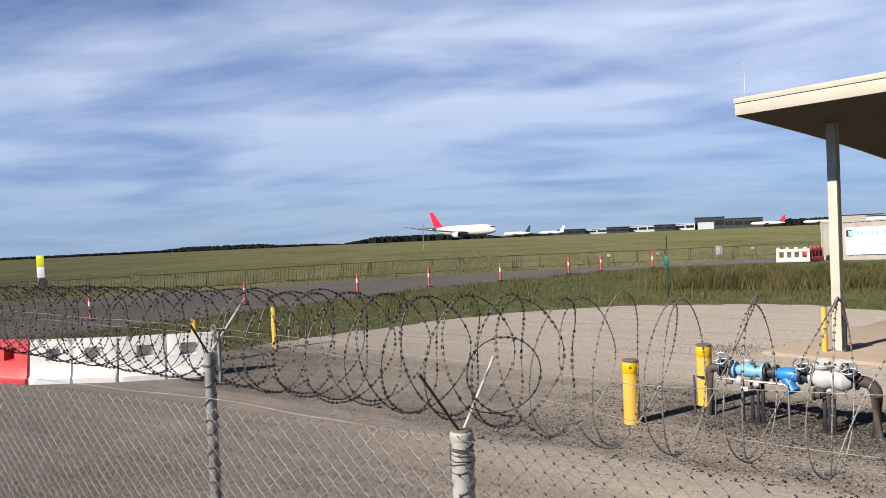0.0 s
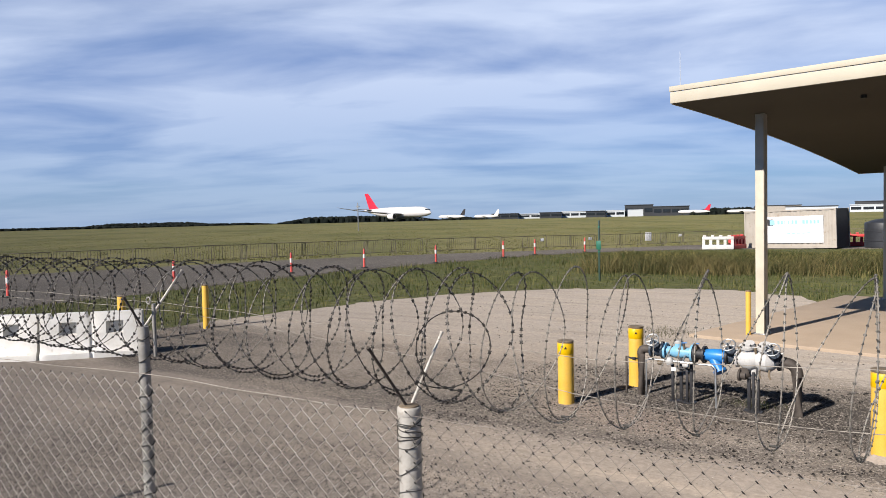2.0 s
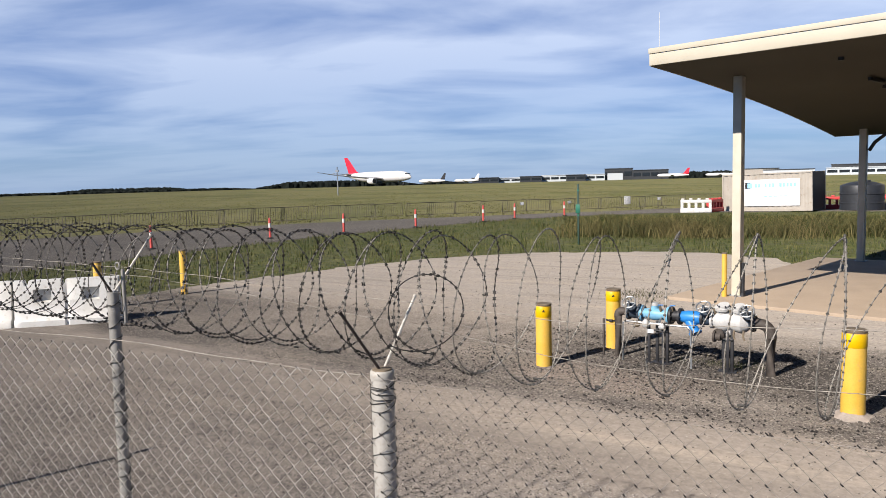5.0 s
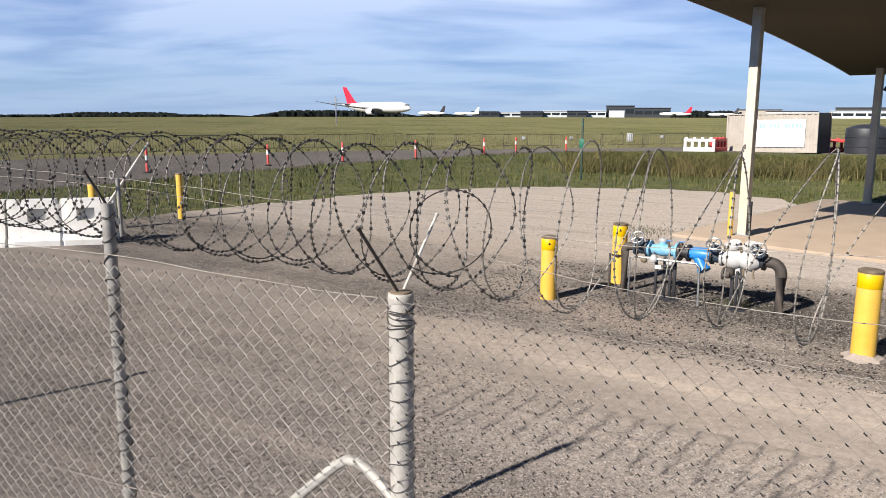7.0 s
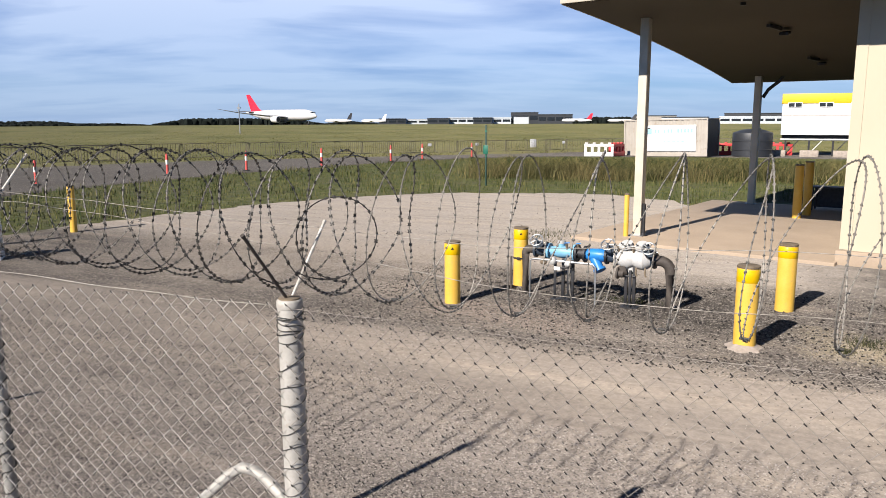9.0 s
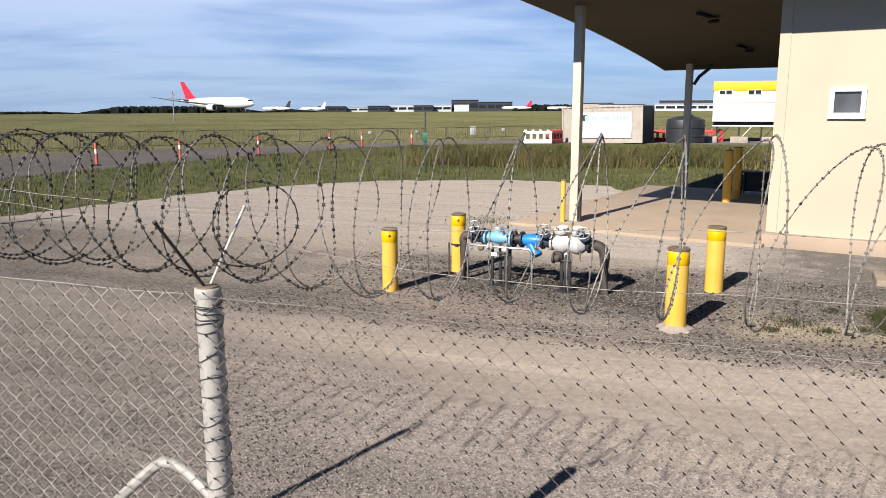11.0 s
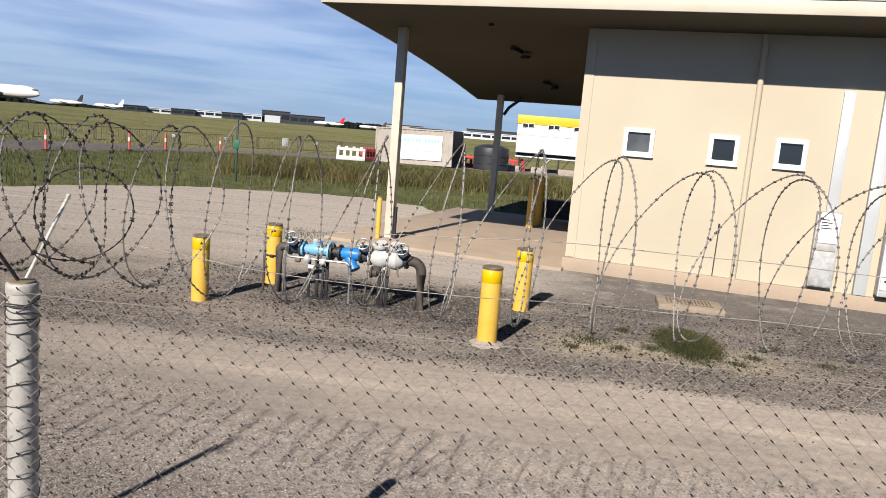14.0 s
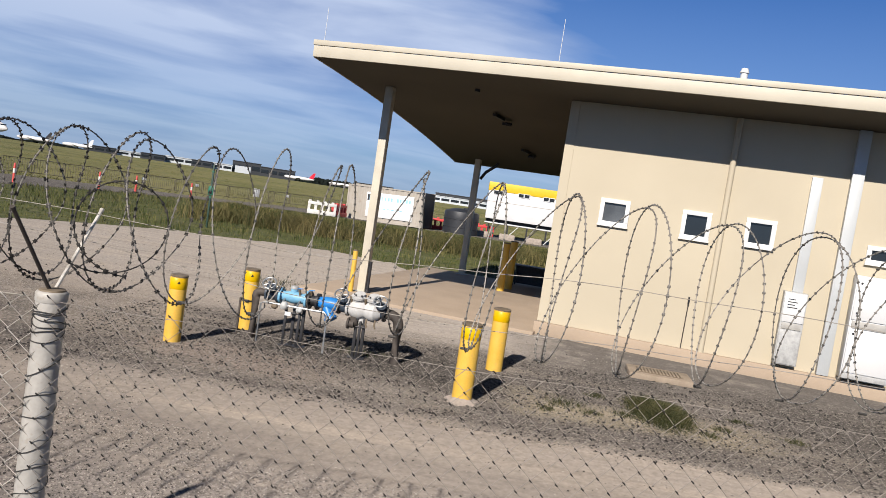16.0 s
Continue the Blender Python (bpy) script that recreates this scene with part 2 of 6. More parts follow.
M_CREAM = mat("cream_wall_paint", (0.575, 0.505, 0.375), 0.75, vary=0.05, scale=0.7, bump=0.12, bscale=180, second=(0.54, 0.472, 0.35))
M_FASCIA = mat("cream_fascia_paint", (0.62, 0.565, 0.45), 0.55, vary=0.05, scale=1.5, bump=0.03)
# soffit brown taken well below the sheet's own tone to hold underside shade
M_SOFFIT = mat("shade_toned_soffit_sheet", (0.092, 0.078, 0.056), 0.85, vary=0.06, scale=0.6, bump=0.05)
M_COLUMN = mat("cream_column_paint", (0.70, 0.64, 0.51), 0.55, vary=0.08, scale=3, bump=0.03)
M_GALV = mat("galvanised_steel", (0.52, 0.53, 0.53), 0.45, 0.75, vary=0.15, scale=9, bump=0.05, second=(0.40, 0.41, 0.42))
M_POST = mat("weathered_galvanised_post", (0.56, 0.53, 0.48), 0.6, 0.12, vary=0.14, scale=7, bump=0.08, second=(0.45, 0.43, 0.39), stain=(0.38, 0.33, 0.27))
M_POSTDULL = mat("dull_grey_post", (0.42, 0.405, 0.375), 0.6, 0.15, vary=0.16, scale=8, bump=0.08, second=(0.27, 0.26, 0.24), stain=(0.22, 0.19, 0.15))
M_WIRE = mat("galvanised_wire", (0.82, 0.78, 0.71), 0.55, 0.15, vary=0.2, scale=14, bump=0.0, second=(0.40, 0.36, 0.31))
# duller wire tone stands for wire that catches less light
M_WIREDULL = mat("dull_unlit_wire", (0.42, 0.375, 0.33), 0.7, 0.1, vary=0.2, scale=3, bump=0.0, second=(0.25, 0.22, 0.19), blotch=0.8)
M_WIRETWIST = mat("twisted_strand_wire", (0.44, 0.40, 0.35), 0.6, 0.15, vary=0.2, scale=14, bump=0.0, second=(0.28, 0.25, 0.21))
M_WIRECOIL = mat("coil_core_wire", (0.34, 0.315, 0.28), 0.6, 0.15, vary=0.25, scale=3, bump=0.0, second=(0.075, 0.069, 0.061), blotch=0.4)
# paler coil tones carry the sunlight on the right-hand run
M_WIREPALE = mat("sunlit_tone_coil_wire", (0.50, 0.46, 0.40), 0.6, 0.1, vary=0.2, scale=2.5, bump=0.0, second=(0.17, 0.155, 0.135), blotch=0.5)
M_BARBPALE = mat("sunlit_tone_tape_barb", (0.27, 0.245, 0.215), 0.6, 0.1, vary=0.3, scale=3, bump=0.0, second=(0.07, 0.072, 0.066), blotch=0.5)
M_BARB = mat("dark_barbed_tape", (0.03, 0.028, 0.026), 0.7, 0.1, vary=0.3, scale=5, bump=0.0, second=(0.09, 0.082, 0.074), blotch=0.7)
M_KNOT = mat("rust_black_wire_twist", (0.025, 0.022, 0.02), 0.8, 0.0, vary=0.2, scale=20, bump=0.0)
M_TIE = mat("dark_tie_wire", (0.07, 0.066, 0.06), 0.65, 0.2, vary=0.2, scale=20, bump=0.0)
M_YELLOW = mat("yellow_bollard_paint", (0.80, 0.50, 0.085), 0.5, vary=0.10, scale=5, bump=0.06, second=(0.77, 0.46, 0.06), stain=(0.62, 0.40, 0.12))
M_YELLOW2 = mat("reflective_yellow_band", (0.86, 0.52, 0.0), 0.35, vary=0.06, scale=8, bump=0.02)
M_CAP = mat("rusty_cap_steel", (0.30, 0.24, 0.17), 0.75, 0.3, vary=0.25, scale=14, second=(0.20, 0.15, 0.10))
M_RUST = mat("brown_steel_pipe", (0.12, 0.10, 0.085), 0.7, 0.2, vary=0.25, scale=7, bump=0.15, second=(0.07, 0.058, 0.05))
M_LBLUE = mat("light_blue_valve_paint", (0.24, 0.52, 0.72), 0.45, vary=0.12, scale=9, bump=0.08, second=(0.19, 0.44, 0.64))
M_BLUE = mat("blue_valve_paint", (0.03, 0.26, 0.72), 0.4, vary=0.10, scale=9, bump=0.06)
M_GREYPAINT = mat("pale_grey_valve_paint", (0.56, 0.56, 0.54), 0.5, vary=0.16, scale=12, bump=0.10, second=(0.42, 0.42, 0.41), stain=(0.28, 0.26, 0.23))
M_DARK = mat("dark_fittings", (0.05, 0.05, 0.055), 0.55, 0.3, vary=0.2, scale=14)
M_DKBLUE = mat("dark_blue_grey_valve_paint", (0.055, 0.08, 0.115), 0.5, vary=0.2, scale=12, bump=0.08, second=(0.035, 0.045, 0.06))
M_CHECK = mat("chalky_white_valve_paint", (0.62, 0.61, 0.59), 0.55, vary=0.14, scale=10, bump=0.10, second=(0.60, 0.59, 0.57), stain=(0.36, 0.33, 0.29))
M_WHITEPL = mat("white_barrier_plastic", (0.80, 0.79, 0.76), 0.5, vary=0.06, scale=3, bump=0.06, second=(0.70, 0.68, 0.63), stain=(0.50, 0.46, 0.38))
M_REDPL = mat("red_barrier_plastic", (0.70, 0.07, 0.07), 0.5, vary=0.10, scale=3, bump=0.06, second=(0.62, 0.06, 0.06))
M_HOLE = mat("shaded_recess_plastic", (0.52, 0.50, 0.46), 0.6, vary=0.1)
M_ORANGE = mat("orange_post_plastic", (0.80, 0.12, 0.10), 0.5, vary=0.1, scale=5)
M_WHITEBAND = mat("white_reflective_band", (0.82, 0.80, 0.77), 0.4, vary=0.06)
M_DUCT = mat("pale_duct_paint", (0.60, 0.62, 0.62), 0.5, 0.1, vary=0.06, scale=2, bump=0.02, second=(0.54, 0.56, 0.56))
M_WHITE = mat("white_metal_paint", (0.72, 0.73, 0.73), 0.45, vary=0.05, scale=2, bump=0.02, second=(0.74, 0.74, 0.73))
M_PLANEW = mat("white_aircraft_paint", (0.82, 0.80, 0.78), 0.3, vary=0.03, scale=0.2, bump=0.0)
M_PLANER = mat("red_aircraft_paint", (0.76, 0.03, 0.06), 0.3, vary=0.08, scale=0.25, bump=0.0)
M_PLANEG = mat("grey_aircraft_metal", (0.40, 0.41, 0.43), 0.4, 0.3, vary=0.08, scale=0.3, bump=0.0)
M_TYRE = mat("black_rubber", (0.02, 0.02, 0.02), 0.85, vary=0.1)
M_CONT = mat("pale_container_steel", (0.50, 0.45, 0.39), 0.6, vary=0.08, scale=1.2, second=(0.42, 0.38, 0.32), stain=(0.30, 0.23, 0.17))
M_CONTD = mat("dark_container_end", (0.03, 0.03, 0.034), 0.6, vary=0.1, scale=1.2)
M_SIGNW = mat("white_sign_sheet", (0.84, 0.84, 0.84), 0.4, vary=0.03)
M_SIGNB = mat("pale_blue_lettering", (0.35, 0.65, 0.86), 0.5, vary=0.03)
M_TANK = mat("black_tank_plastic", (0.035, 0.038, 0.045), 0.5, vary=0.1)
M_BLDY = mat("yellow_band_cladding", (0.86, 0.56, 0.02), 0.5, vary=0.05)
M_BLDW = mat("white_cladding", (0.80, 0.80, 0.80), 0.5, vary=0.04, scale=1)
M_GLASS = glass_dark("dark_window_glass")
M_GLASS2 = mat("grey_window_glass", (0.13, 0.14, 0.15), 0.12, vary=0.2, scale=3, bump=0.0, spec=0.8)
M_FRAMEW = mat("white_window_frame", (0.82, 0.82, 0.80), 0.45, vary=0.04)
M_SLAB = mat("tan_concrete_slab", (0.525, 0.41, 0.30), 0.9, vary=0.16, scale=1.4, bump=0.25, bscale=90, second=(0.43, 0.335, 0.245), blotch=0.9)
M_CONC = mat("bollard_footing_concrete", (0.52, 0.44, 0.37), 0.95, vary=0.15, scale=8, bump=0.4, bscale=50)
M_LID = mat("tan_pit_lid_concrete", (0.40, 0.32, 0.24), 0.9, vary=0.15, scale=6, bump=0.3, second=(0.33, 0.26, 0.19))
M_CROWD = mat("dull_barrier_tube", (0.20, 0.175, 0.12), 0.6, 0.2, vary=0.1, scale=3, second=(0.10, 0.09, 0.075))
M_GREENPOST = mat("dark_green_picket", (0.03, 0.07, 0.05), 0.6, vary=0.1)
M_GREENTAG = mat("green_tag", (0.02, 0.17, 0.11), 0.5, vary=0.1)
M_SIGNYEL = mat("yellow_green_sign", (0.80, 0.82, 0.02), 0.4, vary=0.03)
M_TERM = mat("terminal_grey_cladding", (0.05, 0.055, 0.06), 0.5, vary=0.1, scale=0.05)
M_TERMW = mat("terminal_white_cladding", (0.66, 0.70, 0.72), 0.5, vary=0.06, scale=0.05)
M_TREES = mat("far_tree_foliage", (0.012, 0.017, 0.014), 0.95, vary=0.3, scale=0.06, bump=0.0, second=(0.017, 0.021, 0.018), spec=0.1)
M_BLADE = blade_mat("meadow_blades", (0.030, 0.046, 0.010), (0.070, 0.084, 0.022), (0.165, 0.15, 0.055), 0.55)
M_BLADEFIELD = blade_mat("airfield_tuft_blades", (0.06, 0.072, 0.019), (0.12, 0.122, 0.040), (0.21, 0.19, 0.075), 0.55)
M_BLADEDRY = blade_mat("tall_dry_blades", (0.034, 0.046, 0.012), (0.086, 0.093, 0.027), (0.23, 0.19, 0.075), 0.6)
M_BLADESTRAW = blade_mat("straw_blades", (0.05, 0.055, 0.018), (0.11, 0.10, 0.038), (0.22, 0.175, 0.075))
M_BLADELOW = blade_mat("short_weeds", (0.022, 0.032, 0.010), (0.048, 0.055, 0.019), (0.125, 0.11, 0.05), 0.6)
M_STONEDARK = blade_mat("dark_loose_stones", (0.022, 0.02, 0.018), (0.075, 0.066, 0.059), (0.23, 0.205, 0.18), 0.9)
M_STONEPALE = blade_mat("pale_loose_stones", (0.13, 0.114, 0.104), (0.275, 0.243, 0.22), (0.42, 0.375, 0.335), 0.9)
M_STONE = blade_mat("loose_stones", (0.045, 0.04, 0.037), (0.20, 0.175, 0.155), (0.40, 0.355, 0.305), 0.9)

M_GRASS = ground_mat("rough_airfield_grass", [(0.0, (0.066, 0.080, 0.020)), (0.40, (0.105, 0.112, 0.033)), (0.54, (0.178, 0.166, 0.062)), (1.0, (0.110, 0.120, 0.036))],
                     3.0, 0.35, 0.6, 0.2, patch=(0.158, 0.137, 0.054), patch_scale=0.045,
                     zones=[([(1, -0.35, -42.0, -37.0), (0, -1, -63.0, -58.0)], (0.060, 0.072, 0.020), 0.9)], pale=(0.10, 0.105, 0.035))
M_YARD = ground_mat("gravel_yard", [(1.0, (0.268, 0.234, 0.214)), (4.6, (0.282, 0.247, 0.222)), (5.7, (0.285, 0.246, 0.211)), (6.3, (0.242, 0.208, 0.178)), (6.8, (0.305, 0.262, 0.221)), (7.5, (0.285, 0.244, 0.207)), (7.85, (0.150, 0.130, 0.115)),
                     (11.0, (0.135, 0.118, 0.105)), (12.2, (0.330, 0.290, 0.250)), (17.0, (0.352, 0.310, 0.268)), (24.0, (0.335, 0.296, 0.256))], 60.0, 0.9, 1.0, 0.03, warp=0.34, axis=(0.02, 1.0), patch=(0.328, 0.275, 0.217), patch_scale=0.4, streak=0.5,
                    # first zone: darker soil round the pipework, its heavy shadow painted in as well
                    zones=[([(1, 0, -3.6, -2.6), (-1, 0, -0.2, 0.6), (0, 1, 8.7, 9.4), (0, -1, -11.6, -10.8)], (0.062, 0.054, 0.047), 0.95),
                           # a pale strip, then darker ground at far right
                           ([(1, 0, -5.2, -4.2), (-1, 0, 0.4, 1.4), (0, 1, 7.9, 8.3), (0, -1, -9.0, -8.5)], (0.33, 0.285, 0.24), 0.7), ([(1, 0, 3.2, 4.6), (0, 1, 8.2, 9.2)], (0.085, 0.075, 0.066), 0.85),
                           # paler and darker ground on the left, darker ground towards the wall
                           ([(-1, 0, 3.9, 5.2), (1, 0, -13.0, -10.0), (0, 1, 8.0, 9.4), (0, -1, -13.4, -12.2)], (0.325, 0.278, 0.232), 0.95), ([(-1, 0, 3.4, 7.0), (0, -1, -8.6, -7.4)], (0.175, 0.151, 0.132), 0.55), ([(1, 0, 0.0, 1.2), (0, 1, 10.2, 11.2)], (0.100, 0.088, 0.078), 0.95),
                           ([(1, 0, 0.0, 0.6), (-1, 0, -3.4, -2.8), (0, 1, 8.3, 8.7), (0, -1, -9.7, -9.2)], (0.37, 0.31, 0.215), 0.85), ([(1, 0, -4.6, -3.9), (-1, 0, 1.6, 2.3), (0, 1, 8.2, 8.5), (0, -1, -9.5, -9.1)], (0.36, 0.29, 0.24), 0.75)],
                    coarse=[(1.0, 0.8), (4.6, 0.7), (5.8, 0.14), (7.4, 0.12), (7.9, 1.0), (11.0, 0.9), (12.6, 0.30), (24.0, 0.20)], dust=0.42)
M_ROAD = ground_mat("old_asphalt_road", [(0.0, (0.052, 0.047, 0.042)), (0.45, (0.08, 0.072, 0.064)), (0.6, (0.11, 0.099, 0.088)), (1.0, (0.135, 0.121, 0.107))], 30.0, 0.4, 0.3, 0.02, patch_scale=0.12)


# ---- mesh helpers ----
def part(name, bm, material, parent=None, label="", smooth=True):
    me = bpy.data.meshes.new(name)
    if isinstance(bm, bmesh.types.BMesh):
        bm.to_mesh(me)
        bm.free()
    else:
        verts, faces = bm
        me.from_pydata([tuple(v) for v in verts], [], [tuple(int(i) for i in f) for f in faces])
    if smooth:
        me.polygons.foreach_set("use_smooth", [True] * len(me.polygons))
        me.set_sharp_from_angle(angle=radians(38))
    me.materials.append(material)
    ob = new(name, me)
    if parent is not None:
        ob.parent = parent
    if label:
        ob["label"] = label
    return ob


def thing(name, label, category, m=None, group="", kind=""):
    ob = new(name)
    ob.empty_display_size = 0.2
    if m is not None:
        ob.matrix_world = m
    return tagged(ob, label, category, group, kind)


def B():
    return bmesh.new()


def box(bm, x0, x1, y0, y1, z0, z1, bevel=0.0):
    vs = [bm.verts.new((x, y, z)) for x in (x0, x1) for y in (y0, y1) for z in (z0, z1)]
    fs = [bm.faces.new([vs[i] for i in f]) for f in ((0, 1, 3, 2), (4, 6, 7, 5), (0, 4, 5, 1), (2, 3, 7, 6), (0, 2, 6, 4), (1, 5, 7, 3))]
    if bevel:
        edges = list({e for f in fs for e in f.edges})
        bmesh.ops.bevel(bm, geom=edges, offset=bevel, segments=2, affect="EDGES", profile=0.5)
    return bm


def cyl(bm, p, q, r, n=16, r2=None, bevel=0.0):
    p, q = Vector(p), Vector(q)
    r2 = r if r2 is None else r2
    d = q - p
    rot = d.to_track_quat("Z", "Y").to_matrix()
    rings = []
    L = d.length
    prof = [(0, r), (L, r2)] if not bevel else [(0, r), (L - bevel, r2), (L - bevel * 0.3, r2 - bevel * 0.3), (L, r2 - bevel)]
    for h, rad in prof:
        rings.append([bm.verts.new(p + rot @ Vector((rad * math.cos(2 * math.pi * i / n), rad * math.sin(2 * math.pi * i / n), h))) for i in range(n)])
    for a, b in zip(rings, rings[1:]):
        for i in range(n):
            bm.faces.new((a[i], a[(i + 1) % n], b[(i + 1) % n], b[i]))
    bm.faces.new(rings[0][::-1])
    bm.faces.new(rings[-1])
    return bm


def spin(bm, p, axis, prof, n=24):
    """A turned body: prof rows of (distance along axis, radius) from the place p."""
    p, rot = Vector(p), Vector(axis).to_track_quat("Z", "Y").to_matrix()
    rings = [[bm.verts.new(p + rot @ Vector((max(r, 1e-4) * math.cos(2 * math.pi * i / n), max(r, 1e-4) * math.sin(2 * math.pi * i / n), h))) for i in range(n)] for h, r in prof]
    for a, b in zip(rings, rings[1:]):
        for i in range(n):
            bm.faces.new((a[i], a[(i + 1) % n], b[(i + 1) % n], b[i]))
    bm.faces.new(rings[0][::-1])
    bm.faces.new(rings[-1])
    return bm


def tube_data(pts, r, n=6, closed=False):
    """Vertices and faces of a round tube along points, as arrays."""
    pts = np.asarray(pts, float)
    tan = np.gradient(pts, axis=0)
    tan /= np.linalg.norm(tan, axis=1)[:, None] + 1e-12
    ref = np.array([0.0, 0.0, 1.0]) if abs(tan[:, 2]).mean() < 0.8 else np.array([1.0, 0.0, 0.0])
    u = np.cross(tan, ref)
    bad = np.linalg.norm(u, axis=1) < 1e-3
    u[bad] = np.cross(tan[bad], [0.0, 1.0, 0.0])
    u /= np.linalg.norm(u, axis=1)[:, None]
    w = np.cross(tan, u)
    ang = np.arange(n) * 2 * np.pi / n
    rr = np.broadcast_to(np.asarray(r, float), (len(pts),))
    v = pts[:, None] + rr[:, None, None] * (np.cos(ang)[None, :, None] * u[:, None] + np.sin(ang)[None, :, None] * w[:, None])
    k, i = np.meshgrid(np.arange(len(pts) - 1), np.arange(n), indexing="ij")
    j = (i + 1) % n
    f = np.stack([k * n + i, k * n + j, (k + 1) * n + j, (k + 1) * n + i], -1).reshape(-1, 4)
    return v.reshape(-1, 3), f


def tubes(list_of_pts, r, n=6):
    vs, fs, base = [], [], 0
    for pts in list_of_pts:
        v, f = tube_data(pts, r, n)
        vs.append(v)
        fs.append(f + base)
        base += len(v)
    return np.concatenate(vs), np.concatenate(fs)


def tube(bm, pts, r, n=10):
    v, f = tube_data(pts, r, n)
    vs = [bm.verts.new(tuple(p)) for p in v]
    for q in f:
        bm.faces.new([vs[i] for i in q])
    bm.faces.new(vs[:n][::-1])
    bm.faces.new(vs[-n:])
    return bm


def arc(p0, corner, p1, r, steps=6):
    """The bend of a pipe from p0 to p1 round a corner, of radius r."""
    p0, c, p1 = Vector(p0), Vector(corner), Vector(p1)
    a, b = (p0 - c).normalized() * r + c, (p1 - c).normalized() * r + c
    return [p0] + [a.lerp(c, t).lerp(c.lerp(b, t), t) for t in [i / steps for i in range(steps + 1)]] + [p1]


def sheet_grid(x0, x1, y0, y1, nx, ny, height):
    xs, ys = np.linspace(x0, x1, nx), np.linspace(y0, y1, ny)
    X, Y = np.meshgrid(xs, ys)
    Z = height(X, Y)
    v = np.stack([X, Y, Z], -1).reshape(-1, 3)
    k, i = np.meshgrid(np.arange(ny - 1), np.arange(nx - 1), indexing="ij")
    f = np.stack([k * nx + i, k * nx + i + 1, (k + 1) * nx + i + 1, (k + 1) * nx + i], -1).reshape(-1, 4)
    return v, f


def polar(az, d, z=0.0):
    """A far place by its bearing from the viewpoint (degrees right of +y) and distance."""
    a = radians(az)
    return Vector((d * math.sin(a), d * math.cos(a), z))


# ---- ground ----
def terrain(x, y):
    x, y = np.asarray(x, float), np.asarray(y, float)
    r = np.hypot(x, y)
    s = np.clip((r - 42) / 20, 0, 1)
    dip = -0.38 * s * s * (3 - 2 * s)
    return dip - np.maximum(r - 330, 0) * 0.0083


def lift(x, y):
    return float(terrain(x, y))


rad = np.concatenate([[0.0], np.geomspace(4, 4900, 74)])
azi = np.radians(np.arange(0, 360, 3.0))
GX, GY = np.outer(rad, np.sin(azi)), np.outer(rad, np.cos(azi))
GZ = terrain(GX, GY) - 0.03
nr, na = GX.shape
k_, i_ = np.meshgrid(np.arange(nr - 1), np.arange(na), indexing="ij")
gf = np.stack([k_ * na + i_, (k_ + 1) * na + i_, (k_ + 1) * na + (i_ + 1) % na, k_ * na + (i_ + 1) % na], -1).reshape(-1, 4)
ground = part("ground", (np.stack([GX, GY, GZ], -1).reshape(-1, 3), gf), M_GRASS)
tagged(ground, "rough green and straw airfield grass reaching the horizon", "ground", kind="structure")


def ragged(points, step=0.5, amount=0.18, seed=1):
    """A line through points, cut into short steps with an uneven edge."""
    rnd = random.Random(seed)
    out = []
    for a, b in zip(points, points[1:]):
        n = max(1, int(math.dist(a, b) / step))
        for i in range(n):
            t = i / n
            out.append((a[0] + (b[0] - a[0]) * t + rnd.uniform(-amount, amount), a[1] + (b[1] - a[1]) * t + rnd.uniform(-amount, amount)))
    return out + [points[-1]]


yard_far = [(-42, 5), (-24.3, 6.2), (-17.2, 8.2), (-15.4, 10.6), (-14.9, 14.2), (-14.1, 17.4), (-13.1, 20.0), (-10.7, 22.6), (-7.6, 23.9), (-5.8, 24.3), (-3.4, 23.2), (-2.3, 21.0)]
bm = B()
loop = ragged(yard_far, 0.4, 0.16, 4) + [(-1.0, 19.0), (14, 16), (30, 12), (30, -14), (-42, -14)]
bm.faces.new([bm.verts.new((x, y, 0.0)) for x, y in loop])
bmesh.ops.triangulate(bm, faces=bm.faces[:])
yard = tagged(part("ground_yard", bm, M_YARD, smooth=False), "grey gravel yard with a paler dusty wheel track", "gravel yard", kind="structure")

road_near = [(-25.5, -6), (-24.6, 3), (-24.3, 9.3), (-23.6, 15), (-23.7, 20), (-23.6, 26.3), (-21.2, 37), (-18.9, 46.5), (-14.9, 52.5), (-7, 55.5), (14, 57)]
road_far = [(-46, -6), (-44.5, 6), (-40.6, 15.5), (-37.0, 22.8), (-34.2, 30.9), (-30.6, 39), (-26.6, 46.6), (-22.8, 53.6), (-15.5, 62.5), (-5, 66.0), (14, 68)]


def resample(points, n):
    p = np.array(points, float)
    s = np.r_[0, np.cumsum(np.hypot(*np.diff(p, axis=0).T))]
    t = np.linspace(0, s[-1], n)
    return np.stack([np.interp(t, s, p[:, 0]), np.interp(t, s, p[:, 1])], 1)


a_, b_ = resample(road_near, 220), resample(road_far, 220)
jit = np.random.RandomState(3)
a_ += jit.uniform(-0.15, 0.15, a_.shape)
b_ += jit.uniform(-0.15, 0.15, b_.shape)
across = np.r_[-0.03, np.linspace(0, 1, 7), 1.03]
rows = [a_ + (b_ - a_) * t for t in across]
rv = np.stack(rows, 1).reshape(-1, 2)
sink = np.tile(np.where((across < 0) | (across > 1), -0.07, 0.01), 220)
rv = np.c_[rv, terrain(rv[:, 0], rv[:, 1]) + sink]
k_, i_ = np.meshgrid(np.arange(219), np.arange(8), indexing="ij")
rf = np.stack([k_ * 9 + i_, k_ * 9 + i_ + 1, (k_ + 1) * 9 + i_ + 1, (k_ + 1) * 9 + i_], -1).reshape(-1, 4)
